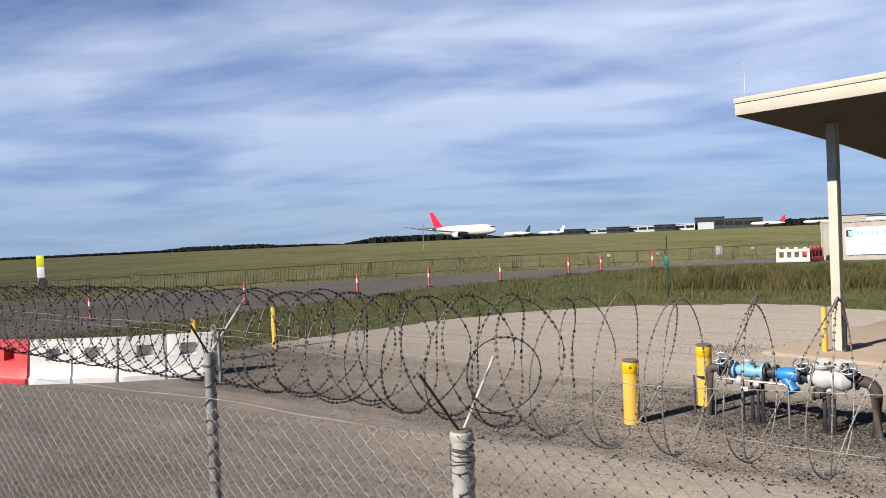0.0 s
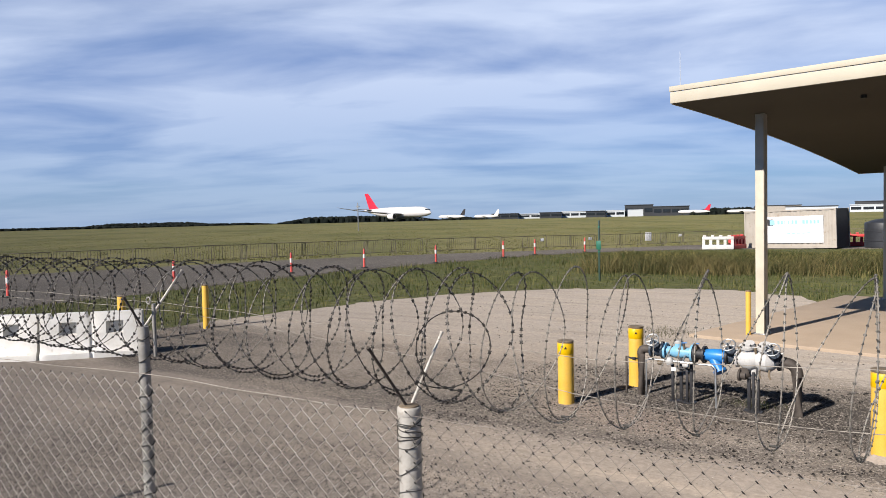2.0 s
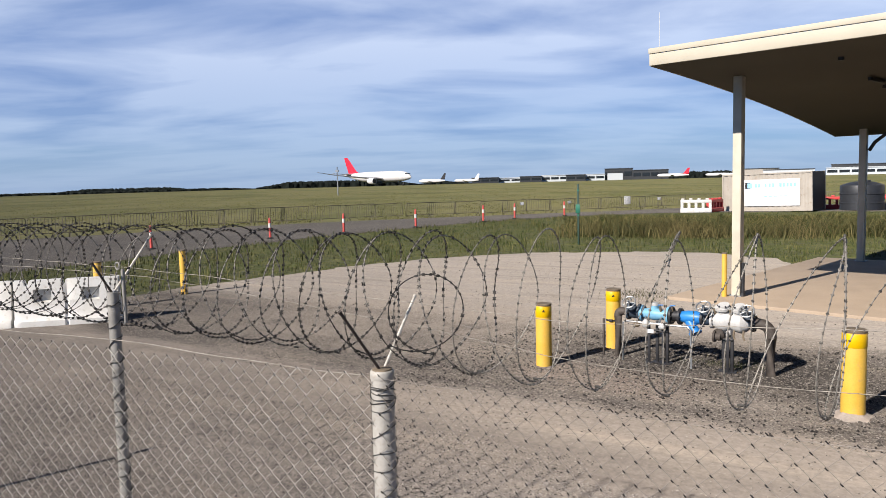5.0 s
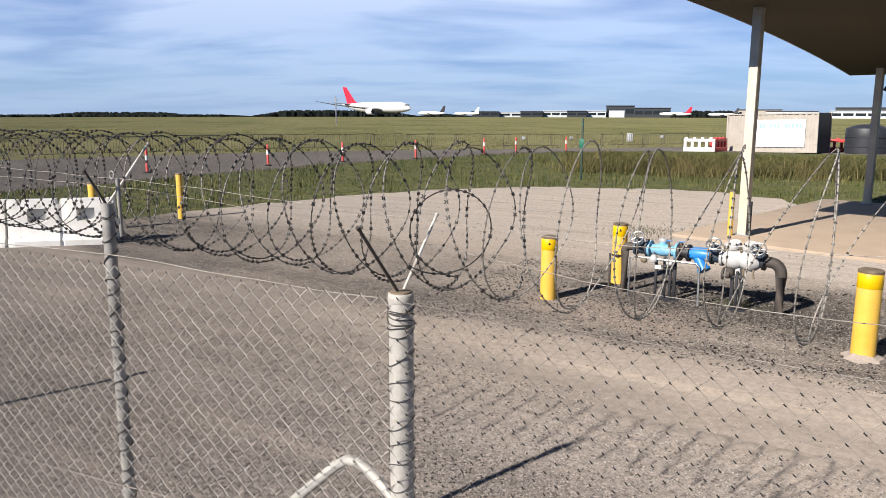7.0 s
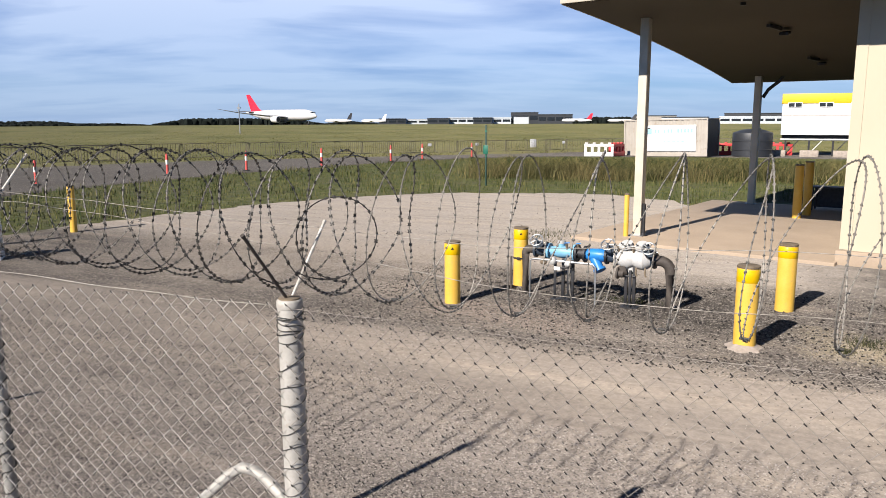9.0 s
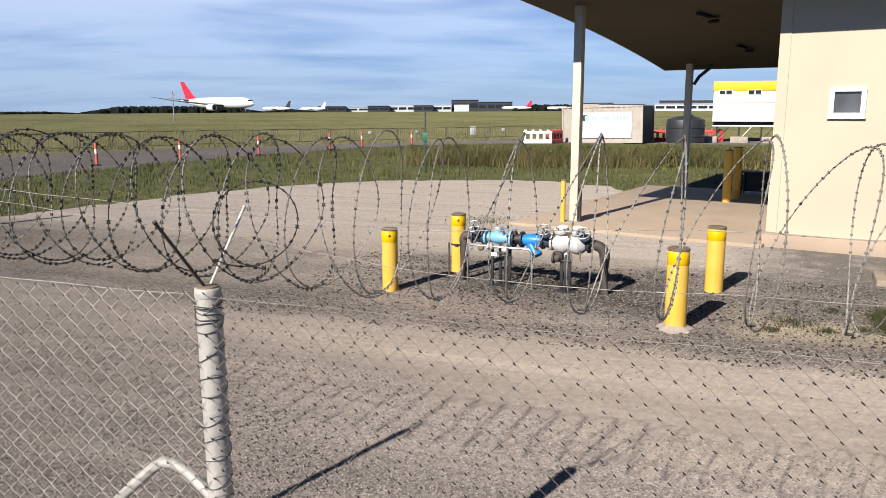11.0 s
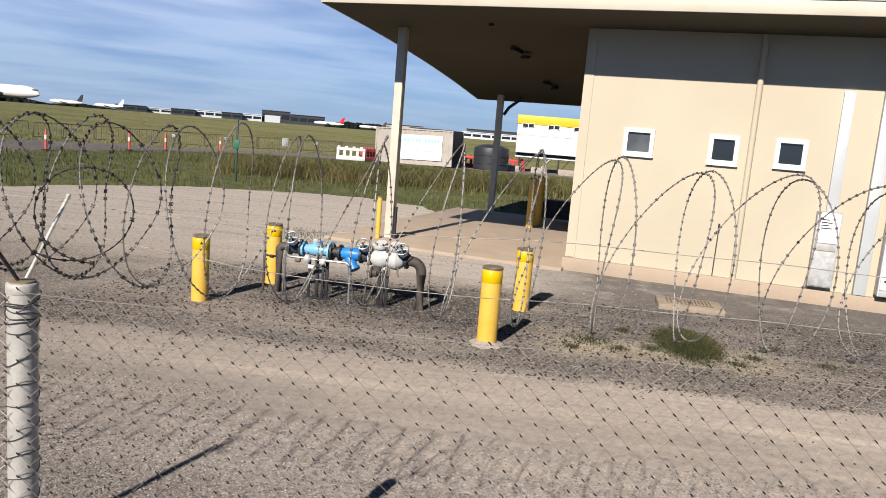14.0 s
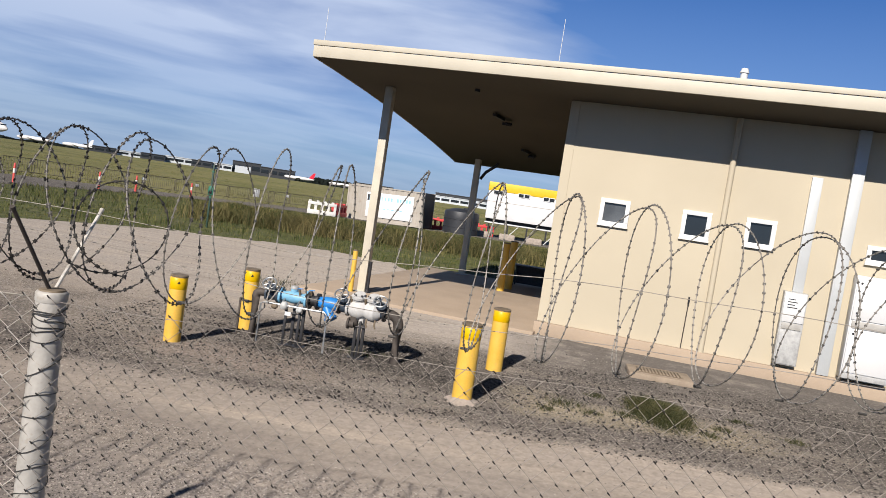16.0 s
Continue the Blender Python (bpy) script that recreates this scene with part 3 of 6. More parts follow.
road = tagged(part("road", (rv, rf), M_ROAD, smooth=False), "worn grey asphalt service road between grass verges", "road", kind="structure")

# ---- the pump building with its wide canopy ----
BUILD = pose(-4.13, 13.95, 0, 0, 0, -12.5)
RX1 = 17.0


def roof_z(y):
    return 4.46 - 0.063 * y - 0.0046 * y * y


WX, WY, DEEP = 4.64, 1.37, 9.4


def wx(x):
    """Places along the front wall from its corner."""
    return WX + 0.05 + (x - 4.47) * 0.93


def wz(z):
    return 2.3 + (z - 2.3) * 0.93


house = thing("pump_building", "cream rendered utility building with a wide sloping canopy roof", "building", BUILD)

# front wall in pieces round its four windows
WINDOWS = [(5.28, 5.85, 2.19, 2.71), (6.83, 7.36, 2.16, 2.70), (7.97, 8.50, 2.19, 2.72), (10.03, 10.95, 2.20, 2.53)]
WINDOWS = [(wx(a), wx(b), wz(c), wz(d)) for a, b, c, d in WINDOWS]
T = 0.22


def holed_wall(x0, x1, z0, z1, y, t, holes):
    """One wall along x with openings that go through it."""
    xs = sorted({x0, x1, *[v for h in holes for v in h[:2]]})
    zs = sorted({z0, z1, *[v for h in holes for v in h[2:]]})
    bm = B()
    grid = [[[bm.verts.new((x, yy, z)) for z in zs] for x in xs] for yy in (y, y + t)]
    solid = lambda i, k: 0 <= i < len(xs) - 1 and 0 <= k < len(zs) - 1 and not any(h[0] <= xs[i] and xs[i + 1] <= h[1] and h[2] <= zs[k] and zs[k + 1] <= h[3] for h in holes)
    for i in range(len(xs) - 1):
        for k in range(len(zs) - 1):
            if not solid(i, k):
                continue
            for g in grid:
                bm.faces.new((g[i][k], g[i + 1][k], g[i + 1][k + 1], g[i][k + 1]))
            a, b = grid
            for di, dk, e in ((-1, 0, ((i, k), (i, k + 1))), (1, 0, ((i + 1, k), (i + 1, k + 1))), (0, -1, ((i, k), (i + 1, k))), (0, 1, ((i, k + 1), (i + 1, k + 1)))):
                if not solid(i + di, k + dk):
                    (p, q), (r, s) = e
                    bm.faces.new((a[p][q], a[r][s], b[r][s], b[p][q]))
    bmesh.ops.recalc_face_normals(bm, faces=bm.faces[:])
    return bm


bm = holed_wall(WX, RX1 - 0.6, 0.0, roof_z(WY) + 0.05, WY, T, [(x0 + 0.06, x1 - 0.06, z0 + 0.06, z1 - 0.06) for x0, x1, z0, z1 in WINDOWS])
part("front_wall", bm, M_CREAM, house, smooth=False)
bm = B()
v = [bm.verts.new(p) for x in (WX, WX + T) for p in ((x, WY + T, 0), (x, DEEP, 0), (x, DEEP, roof_z(DEEP) + 0.05), (x, WY + T, roof_z(WY + T) + 0.05))]
for f in ((3, 2, 1, 0), (4, 5, 6, 7), (0, 1, 5, 4), (1, 2, 6, 5), (2, 3, 7, 6), (3, 0, 4, 7)):
    bm.faces.new([v[i] for i in f])
part("side_wall", bm, M_CREAM, house, smooth=False)
part("back_wall", box(B(), WX + T, RX1 - 0.6, DEEP - T, DEEP, 0, roof_z(DEEP) + 0.05), M_CREAM, house, smooth=False)
part("end_wall", box(B(), RX1 - 0.6 - T, RX1 - 0.6, WY + T, DEEP - T, 0, roof_z(DEEP)), M_CREAM, house, smooth=False)
part("footing", box(B(), WX - 0.05, RX1 - 0.6, WY - 0.12, WY - 0.003, -0.05, 0.24, 0.012), M_SLAB, house, "tan concrete footing strip")
part("corner_trim", box(B(), WX - 0.012, WX + 0.16, WY - 0.014, WY - 0.002, 0.25, roof_z(WY) - 0.01), M_CREAM, house)

ROOF_Y1 = 9.9
ys = np.linspace(0.02, ROOF_Y1, 24)


def roof_slab(x0, x1, y_list, low, high):
    bm = B()
    rows = []
    for y in y_list:
        z = roof_z(y)
        rows.append([bm.verts.new(p) for p in ((x0, y, z + low), (x1, y, z + low), (x1, y, z + high), (x0, y, z + high))])
    for a, b in zip(rows, rows[1:]):
        for i in range(4):
            bm.faces.new((a[i], b[i], b[(i + 1) % 4], a[(i + 1) % 4]))
    bm.faces.new(rows[0])
    bm.faces.new(rows[-1][::-1])
    bmesh.ops.recalc_face_normals(bm, faces=bm.faces[:])
    return bm


roof = part("roof", roof_slab(0.02, RX1, ys, 0.0, 0.16), M_SOFFIT, house, "flat soffit under the canopy, shade darkened into its brown")
part("roof_sheet", roof_slab(0.03, RX1, ys, 0.163, 0.20), M_GALV, roof)
part("front_fascia", box(B(), 0.0, RX1, -0.03, 0.016, 4.462, 4.665, 0.006), M_FASCIA, roof, "cream painted fascia board")
part("front_capping", box(B(), -0.012, RX1, -0.045, 0.03, 4.675, 4.77, 0.008), M_FASCIA, roof, "cream metal roof capping")
bm = roof_slab(0.0, 0.016, ys, -0.008, 0.21)
part("side_fascia", bm, M_FASCIA, roof)
bm = B()
box(bm, 0.0, RX1, ROOF_Y1 + 0.004, ROOF_Y1 + 0.03, roof_z(ROOF_Y1) - 0.01, roof_z(ROOF_Y1) + 0.2)
part("back_fascia", bm, M_FASCIA, roof)


def column(x, y, r=0.085):
    top = roof_z(y) + 0.02
    ob = part("column", box(B(), x - r, x + r, y - r, y + r, 0.06, top, 0.008), M_COLUMN, house)
    part("base_plate", box(B(), x - r - 0.05, x + r + 0.05, y - r - 0.05, y + r + 0.05, 0.062, 0.078, 0.003), M_GALV, ob)
    return ob


c1 = column(0.82, 1.92)
part("conduit", cyl(B(), (0.94, 1.90, 0.062), (0.94, 1.90, 0.72), 0.034, 12), M_DARK, c1, "dark conduit beside the column")
part("conduit_boot", cyl(B(), (0.94, 1.90, 0.063), (0.94, 1.90, 0.13), 0.055, 12, 0.045), M_DARK, c1)
c2 = column(0.95, 9.15)
part("downpipe_elbow", tube(B(), [Vector(p) for p in [(1.55, 9.2, 3.50)] + [(1.5, 9.2, 3.40), (1.2, 9.2, 3.16), (1.07, 9.2, 2.95)]], 0.045, 10), M_DARK, c2)


def soffit_lamp(x, y):
    """A slanted batten under the soffit with one tilted lamp head."""
    z = roof_z(y)
    rot = pose(x, y, z - 0.06, -3, 0, -10)
    bm = box(B(), -0.035, 0.035, -0.42, 0.12, -0.02, 0.045, 0.008)
    bmesh.ops.transform(bm, matrix=rot, verts=bm.verts[:])
    ob = part("soffit_light", bm, M_DARK, roof, "dark flood light under the soffit")
    bm = box(B(), -0.085, 0.085, -0.16, 0.16, -0.03, 0.03, 0.012)
    bmesh.ops.transform(bm, matrix=rot @ pose(0.03, 0.27, -0.05, 12, 0, 14), verts=bm.verts[:])
    part("lamp_head", bm, M_DARK, ob)


soffit_lamp(2.84, 3.5)
soffit_lamp(2.80, 7.05)
part("sensor", cyl(B(), (2.84, 1.27, roof_z(1.27) - 0.05), (2.84, 1.27, roof_z(1.27) + 0.01), 0.05, 14), M_DARK, roof)


def wall_window(x0, x1, z0, z1, pane_mat, mullion=False):
    w = tagged(new("window", None), kind="")
    w.parent = house
    f = 0.075
    bm = B()
    for a in ((x0, x1, z0, z0 + f), (x0, x1, z1 - f, z1), (x0, x0 + f, z0 + f, z1 - f), (x1 - f, x1, z0 + f, z1 - f)):
        box(bm, a[0], a[1], WY - 0.035, WY + 0.05, a[2], a[3], 0.004)
    part("window_frame", bm, M_FRAMEW, w, "white window frame")
    part("pane", box(B(), x0 + f, x1 - f, WY + 0.02, WY + 0.03, z0 + f, z1 - f), pane_mat, w)
    part("window_sill", box(B(), x0 - 0.01, x1 + 0.01, WY - 0.06, WY - 0.036, z0 - 0.02, z0 + 0.015, 0.003), M_FRAMEW, w)


for i, w in enumerate(WINDOWS):
    wall_window(*w, M_GLASS2 if i == 0 else M_GLASS)

part("downpipe", cyl(B(), (wx(7.56), WY - 0.06, 0.24), (wx(7.56), WY - 0.06, roof_z(WY) - 0.01), 0.05, 14), M_CREAM, house, "cream painted round downpipe")
part("cable_duct", box(B(), wx(8.94), wx(9.12), WY - 0.07, WY - 0.003, wz(1.5), wz(3.60), 0.006), M_DUCT, house, "pale grey cable duct")
part("downpipe", box(B(), wx(9.56), wx(9.76), WY - 0.13, WY - 0.003, 0.25, roof_z(WY) - 0.005, 0.008), M_DUCT, house, "pale grey square downpipe")

# things on and along the wall
WALLM = BUILD @ pose(WX + 0.05 - 4.47 * 0.93, WY, 2.3 - 2.3 * 0.93) @ Matrix.Diagonal((0.93, 1, 0.93, 1))
mb = thing("meter_box", "grey steel meter box fixed to the cream wall", "meter box", WALLM)
part("body", box(B(), 8.80, 9.20, -0.20, -0.004, 0.16, 1.50, 0.012), M_GREYPAINT, mb)
part("door", box(B(), 8.82, 9.18, -0.215, -0.201, 0.95, 1.48, 0.006), M_WHITE, mb)
part("door", box(B(), 8.82, 9.18, -0.215, -0.201, 0.18, 0.80, 0.006), M_GREYPAINT, mb)
part("louvre", box(B(), 8.84, 9.16, -0.214, -0.202, 0.82, 0.93, 0.004), M_HOLE, mb)
for k in range(4):
    part("text_bar", box(B(), 8.88, 9.00 + 0.05 * (k % 2), -0.219, -0.216, 1.36 - k * 0.05, 1.375 - k * 0.05), M_DARK, mb, smooth=False)
sb = thing("switch_cabinet", "white steel switch cabinet with two stacked doors", "cabinet", WALLM)
part("body", box(B(), 9.90, 10.68, -0.28, -0.004, 0.14, 1.98, 0.012), M_WHITE, sb)
part("door", box(B(), 9.92, 10.66, -0.30, -0.281, 1.20, 1.96, 0.008), M_WHITE, sb)
part("door", box(B(), 9.92, 10.66, -0.30, -0.281, 0.26, 1.04, 0.008), M_WHITE, sb)
part("vent", box(B(), 9.94, 10.60, -0.298, -0.282, 1.05, 1.18, 0.004), M_HOLE, sb)
part("plinth", box(B(), 9.92, 10.66, -0.29, -0.10, 0.15, 0.25, 0.004), M_GREYPAINT, sb)
for z in (1.32, 1.85, 0.42, 0.95):
    part("latch", cyl(B(), (9.99, -0.312, z), (9.99, -0.30, z), 0.018, 10), M_DARK, sb)

slab = tagged(part("pavement_slab", box(B(), -0.25, WX - 0.003, 1.05, 9.6, -0.05, 0.06, 0.012), M_SLAB), "tan concrete slab under the canopy", "slab", kind="structure")
slab.matrix_world = BUILD
for x, h in ((-0.10, 0.78), (4.33, 0.88)):
    an = thing("roof_antenna", "thin white whip antenna on the roof edge", "antenna", BUILD)
    part("whip", cyl(B(), (x + 0.15, 0.25, roof_z(0) + 0.2), (x + 0.15, 0.25, roof_z(0) + 0.2 + h), 0.006, 8, 0.004), M_WHITE, an)
    part("base", cyl(B(), (x + 0.15, 0.25, roof_z(0) + 0.195), (x + 0.15, 0.25, roof_z(0) + 0.30), 0.02, 10), M_DARK, an)
rv_ = thing("roof_vent", "small white roof vent pipe", "vent", BUILD)
part("pipe", cyl(B(), (7.49, 1.2, roof_z(1.2) + 0.19), (7.49, 1.2, roof_z(1.2) + 0.72), 0.06, 14), M_WHITE, rv_)
part("cowl", cyl(B(), (7.49, 1.2, roof_z(1.2) + 0.721), (7.49, 1.2, roof_z(1.2) + 0.80), 0.08, 14, 0.05), M_WHITE, rv_)


# ---- bollards ----
def bollard(x, y, h, r, label, band=True, footing=False, chev=False):
    b = thing("bollard", label, "bollard", pose(x, y, 0), "yellow bollards")
    part("post", spin(B(), (0, 0, -0.02), (0, 0, 1), [(0, r), (h - 0.01, r), (h + 0.005, r * 0.97)], 28), M_YELLOW, b)
    if band:
        part("band", spin(B(), (0, 0, h - 0.17), (0, 0, 1), [(0, r + 0.001), (0.003, r + 0.003), (0.135, r + 0.003), (0.138, r + 0.001)], 28), M_YELLOW2, b, "deep yellow reflective band")
    part("cap", spin(B(), (0, 0, h - 0.018), (0, 0, 1), [(0, r * 1.03), (0.018, r * 1.04), (0.026, r * 0.95), (0.028, 0)], 28), M_CAP, b, "rusty steel cap")
    if footing:
        bm = B()
        spin(bm, (0, 0, -0.03), (0, 0, 1), [(0, r * 1.75), (0.045, r * 1.6), (0.075, r * 1.1), (0.09, r * 1.02)], 26)
        for v in bm.verts:
            v.co.x *= 1 + 0.13 * math.sin(v.co.y * 31 + x)
            v.co.y *= 1 + 0.13 * math.sin(v.co.x * 27 + y)
        part("footing", bm, M_CONC, b, "rough concrete footing")
    if chev:
        a = math.atan2(-y, 0.1 - x)
        q = pose(math.cos(a) * (r + 0.004), math.sin(a) * (r + 0.004), h - 0.085, 0, 0, math.degrees(a))
        bm = B()
        near, far = [[bm.verts.new(q @ Vector((dx, dy, dz))) for dy, dz in ((-0.02, -0.012), (0.02, -0.012), (0.0, 0.022))] for dx in (0.001, -0.003)]
        bm.faces.new(near), bm.faces.new(far[::-1])
        for k in range(3):
            bm.faces.new((near[k], far[k], far[(k + 1) % 3], near[(k + 1) % 3]))
        part("arrow_mark", bm, M_DARK, b, smooth=False)
    return b


bollard(-4.07, 9.12, 0.83, 0.105, "yellow steel bollard with a rusty cap in gravel", chev=True)
riser_bollard = bollard(-3.61, 10.52, 0.86, 0.105, "yellow steel bollard beside the brown riser pipe", chev=True)
part("strap", spin(B(), (0, 0, 0.40), (0, 0, 1), [(0, 0.106), (0.002, 0.110), (0.024, 0.110), (0.026, 0.106)], 28), M_DARK, riser_bollard, "dark steel strap")
part("strap_buckle", box(B(), -0.02, 0.03, -0.125, -0.108, 0.395, 0.435, 0.004), M_DARK, riser_bollard)
bollard(-0.38, 8.56, 0.90, 0.115, "yellow steel bollard on a rough concrete footing", footing=True)
bollard(-0.04, 10.50, 0.86, 0.115, "yellow steel bollard in dark gravel near the wall", footing=False)
bollard(-14.3, 11.5, 1.02, 0.075, "slim yellow bollard at the edge of the grass", band=False)
bollard(-14.3, 9.35, 0.98, 0.085, "slim yellow bollard behind the plastic barriers", band=False)
bollard(-3.12, 15.45, 0.92, 0.05, "thin yellow post beside the canopy column", band=False)
bollard(-0.04, 19.9, 1.32, 0.10, "tall yellow bollard on the slab under the canopy", band=False)
bollard(0.17, 20.6, 1.36, 0.10, "tall yellow bollard on the slab under the canopy", band=False)

# ---- fence with chain-link, posts and barbed tape coil ----
FY = 2.27
fence = thing("chain_link_fence", "weathered chain-link fence on galvanised pipe posts", "fence", pose(0, 0, 0))


def fence_y(x):
    """The fence line turns slightly beyond the big post."""
    return 2.27 + 0.12 * min(x + 1.555, 0.0)


def fence_post(x, top, r, cap, arm):
    FY = fence_y(x)
    p = part("post", cyl(B(), (x, FY, -0.05), (x, FY, top), r, 24), M_POST if cap else M_POSTDULL, fence, "weathered galvanised pipe post")
    if cap:
        part("cap", spin(B(), (x, FY, top - 0.03), (0, 0, 1), [(0, r * 1.02), (0.004, r * 1.06), (0.026, r * 1.06), (0.031, r * 1.01), (0.034, r * 0.92), (0.035, 0)], 24), M_POST, p)
    if cap:
        part("cap_top", spin(B(), (x, FY, top + 0.003), (0, 0, 1), [(0, r * 0.90), (0.006, r * 0.86), (0.010, r * 0.5), (0.011, 0)], 20), M_CAP, p, "rusted cap top")
    t = np.linspace(0, 1, 400)
    turns = (top - 0.15) / 0.080
    ph = t * turns * 2 * np.pi
    z = 0.06 + t * (top - 0.15) + 0.012 * np.sin(ph * 0.37) + 0.008 * np.sin(ph * 1.7)
    part("lacing_wire", tube_data(np.stack([x + (r + 0.003) * np.cos(ph), FY + (r + 0.003) * np.sin(ph), z], 1), 0.0017 if cap else 0.0030, 5), M_TIE, p)
    for k in range(6 if cap else 2):
        tt = np.linspace(0, 2 * np.pi, 30)
        zz = top - 0.05 - 0.012 * k + 0.010 * np.sin(tt + k * 1.3) + 0.004 * np.sin(3 * tt + k)
        part("wire_wrap", tube_data(np.stack([x + (r + 0.004) * np.cos(tt), FY + (r + 0.004) * np.sin(tt), zz], 1), 0.0018, 5), M_TIE, p)
    for s, (dy, dz) in zip((-1, 1), arm):
        a, b = Vector((x, FY, top - 0.01)), Vector((x + 0.0, FY + dy, top + dz))
        bm = B()
        cyl(bm, a, b, 0.0058, 8)
        cyl(bm, b, b + (b - a).normalized() * 0.010, 0.0075, 8)
        part("arm", bm, M_RUST if s < 0 else M_WIRE, p)
    return p


big = fence_post(-1.555, 1.80, 0.0445, True, ((-0.23, 0.26), (0.23, 0.25)))
fence_post(-2.97, 2.045, 0.026, False, ((-0.09, 0.14), (0.22, 0.24)))
post_b = [o for o in fence.children if o.name.startswith("post")][-1]
ext = part("extension", cyl(B(), (-2.935, FY - 0.135, 1.90), (-2.935, FY - 0.135, 2.15), 0.009, 12), M_POSTDULL, post_b)
eye_ring = [Vector((-2.95 + 0.016 * math.cos(t), FY - 0.15, 2.165 + 0.016 * math.sin(t))) for t in np.linspace(0, 2 * math.pi, 18)]
part("eye", tube(B(), eye_ring, 0.0035, 8), M_POSTDULL, post_b)
fence_post(-6.9, 1.93, 0.026, False, ((-0.17, 0.12), (0.30, 0.27)))
fence_post(2.9, 1.85, 0.026, True, ((-0.17, 0.12), (0.30, 0.27)))
brace = [Vector(p) for p in [(-2.75, FY - 0.09, 0.20), (-2.08, FY - 0.02, 0.87), (-1.90, FY + 0.03, 1.045), (-1.84, FY + 0.03, 1.085), (-1.78, FY + 0.03, 1.085), (-1.72, FY + 0.03, 1.06), (-1.60, FY + 0.02, 0.985)]]
part("brace", tube(B(), brace, 0.021, 12), M_POST, fence, "bent galvanised brace pipe")

# chain-link: zigzag wires hooked into each other
DX, TOPM = 0.038, 1.79
wires, kn = [], []
rows_n = int(TOPM / DX)
for k in range(int((2.9 + 7.6) / DX)):
    x0 = -7.6 + k * DX
    pts = []
    for j in range(rows_n + 1):
        side = 1 if (j + k) % 2 else -1
        x = x0 + side * DX / 2 * 1.03
        z = TOPM - j * DX + 0.004 * math.sin(x * 3.1)
        y = fence_y(x) - 0.034 + 0.006 * math.sin(x * 2.1 + z * 1.7) + 0.004 * math.sin(x * 5.3)
        pts.append((x, y + 0.003 * side, z))
        if side > 0:
            kn.append([(x - 0.0045, y - 0.006, z + 0.003), (x, y - 0.007, z - 0.001), (x + 0.0035, y - 0.006, z - 0.0045)])
    wires.append(pts)
left_n = int((7.6 - 1.555) / DX)
# left mesh painted in a sunlit tone, right mesh duller where less light falls
part("chain_link_mesh", tubes(wires[:left_n], 0.00165, 5), M_WIRE, fence, "galvanised diamond wire mesh painted in its sunlit tone")
part("chain_link_mesh", tubes(wires[left_n:], 0.00125, 5), M_WIREDULL, fence, "diamond wire mesh painted duller where it catches less light")
# twist of the wires where two of them hook together
for side_kn, rad_kn in (([q for q in kn if q[0][0] < -1.555], 0.0021), ([q for q in kn if q[0][0] >= -1.555], 0.0022)):
    part("wire_hook", tubes(side_kn, rad_kn, 5), M_KNOT, fence)["kind"] = "stuff"


def line_wire(name, knots, r, parent, material, barbs=False):
    p = np.array(knots, float)
    t = np.linspace(p[0, 0], p[-1, 0], 160)
    y, z = np.interp(t, p[:, 0], p[:, 1]), np.interp(t, p[:, 0], p[:, 2])
    z = z + 0.003 * np.sin(t * 4.1) + 0.002 * np.sin(t * 11)
    part(name, tube_data(np.stack([t, y, z], 1), r, 6), material, parent)


line_wire("tension_wire", [(-7.6, FY - 0.76, 1.81), (-2.97, FY - 0.20, 1.83), (-2.3, FY - 0.12, 1.80), (-1.6, FY - 0.045, 1.785)], 0.0019, fence, M_WIRETWIST)
line_wire("tension_wire", [(-1.5, FY - 0.045, 1.78), (-1.2, FY - 0.03, 1.778), (2.9, FY - 0.03, 1.79)], 0.001, fence, M_WIREDULL)
line_wire("tension_wire", [(-7.6, FY - 0.76, 0.70), (-2.97, FY - 0.20, 0.76), (-1.6, FY - 0.045, 0.78), (2.9, FY - 0.03, 0.78)], 0.0022, fence, M_WIREDULL)
line_wire("support_wire", [(-7.6, FY + 0.2, 2.12), (-3.3, FY + 0.15, 2.11), (-1.6, FY + 0.13, 2.05), (-0.9, FY + 0.13, 2.02), (-0.05, FY + 0.13, 2.07), (2.9, FY + 0.13, 2.06)], 0.0013, fence, M_WIRETWIST)
line_wire("support_wire", [(-7.6, FY + 0.3, 2.05), (-3.3, FY + 0.25, 2.05), (-1.6, FY + 0.20, 1.95), (-0.93, FY + 0.14, 1.89), (-0.4, FY + 0.14, 1.875), (0.2, FY + 0.14, 1.887), (2.9, FY + 0.14, 1.92)], 0.0013, fence, M_WIRETWIST)

coil = thing("barbed_tape_coil", "dark barbed tape coil laid along the fence top", "barbed wire", pose(0, 0, 0))
PITCH, CR = 0.116, 0.262
X0, X1 = -0.042 - 63 * PITCH, 2.70
N = int((X1 - X0) / PITCH * 60)
th = np.linspace(0, (X1 - X0) / PITCH * 2 * np.pi, N)
rs = np.random.RandomState(5)
turn = th / (2 * np.pi)


def wob(f, s):
    at = np.arange(0, turn[-1] + 2, f)
    return np.interp(turn, at, rs.normal(0, s, len(at)))


# a concertina: neighbouring turns are clipped together at top and bottom by turns
lap = np.floor(turn - 0.75)
flip = 1 - 2 * (lap % 2)
phi = th - 2 * np.pi * (lap + 1)
# beyond the big post it is pulled longer, and pairs of turns meet at top and bottom alike
loose_w = np.clip((turn - 53) / 4, 0, 1)
close = flip * (0.092 * np.cos(phi) + 0.055 * np.sin((phi - np.pi / 2) / 2))

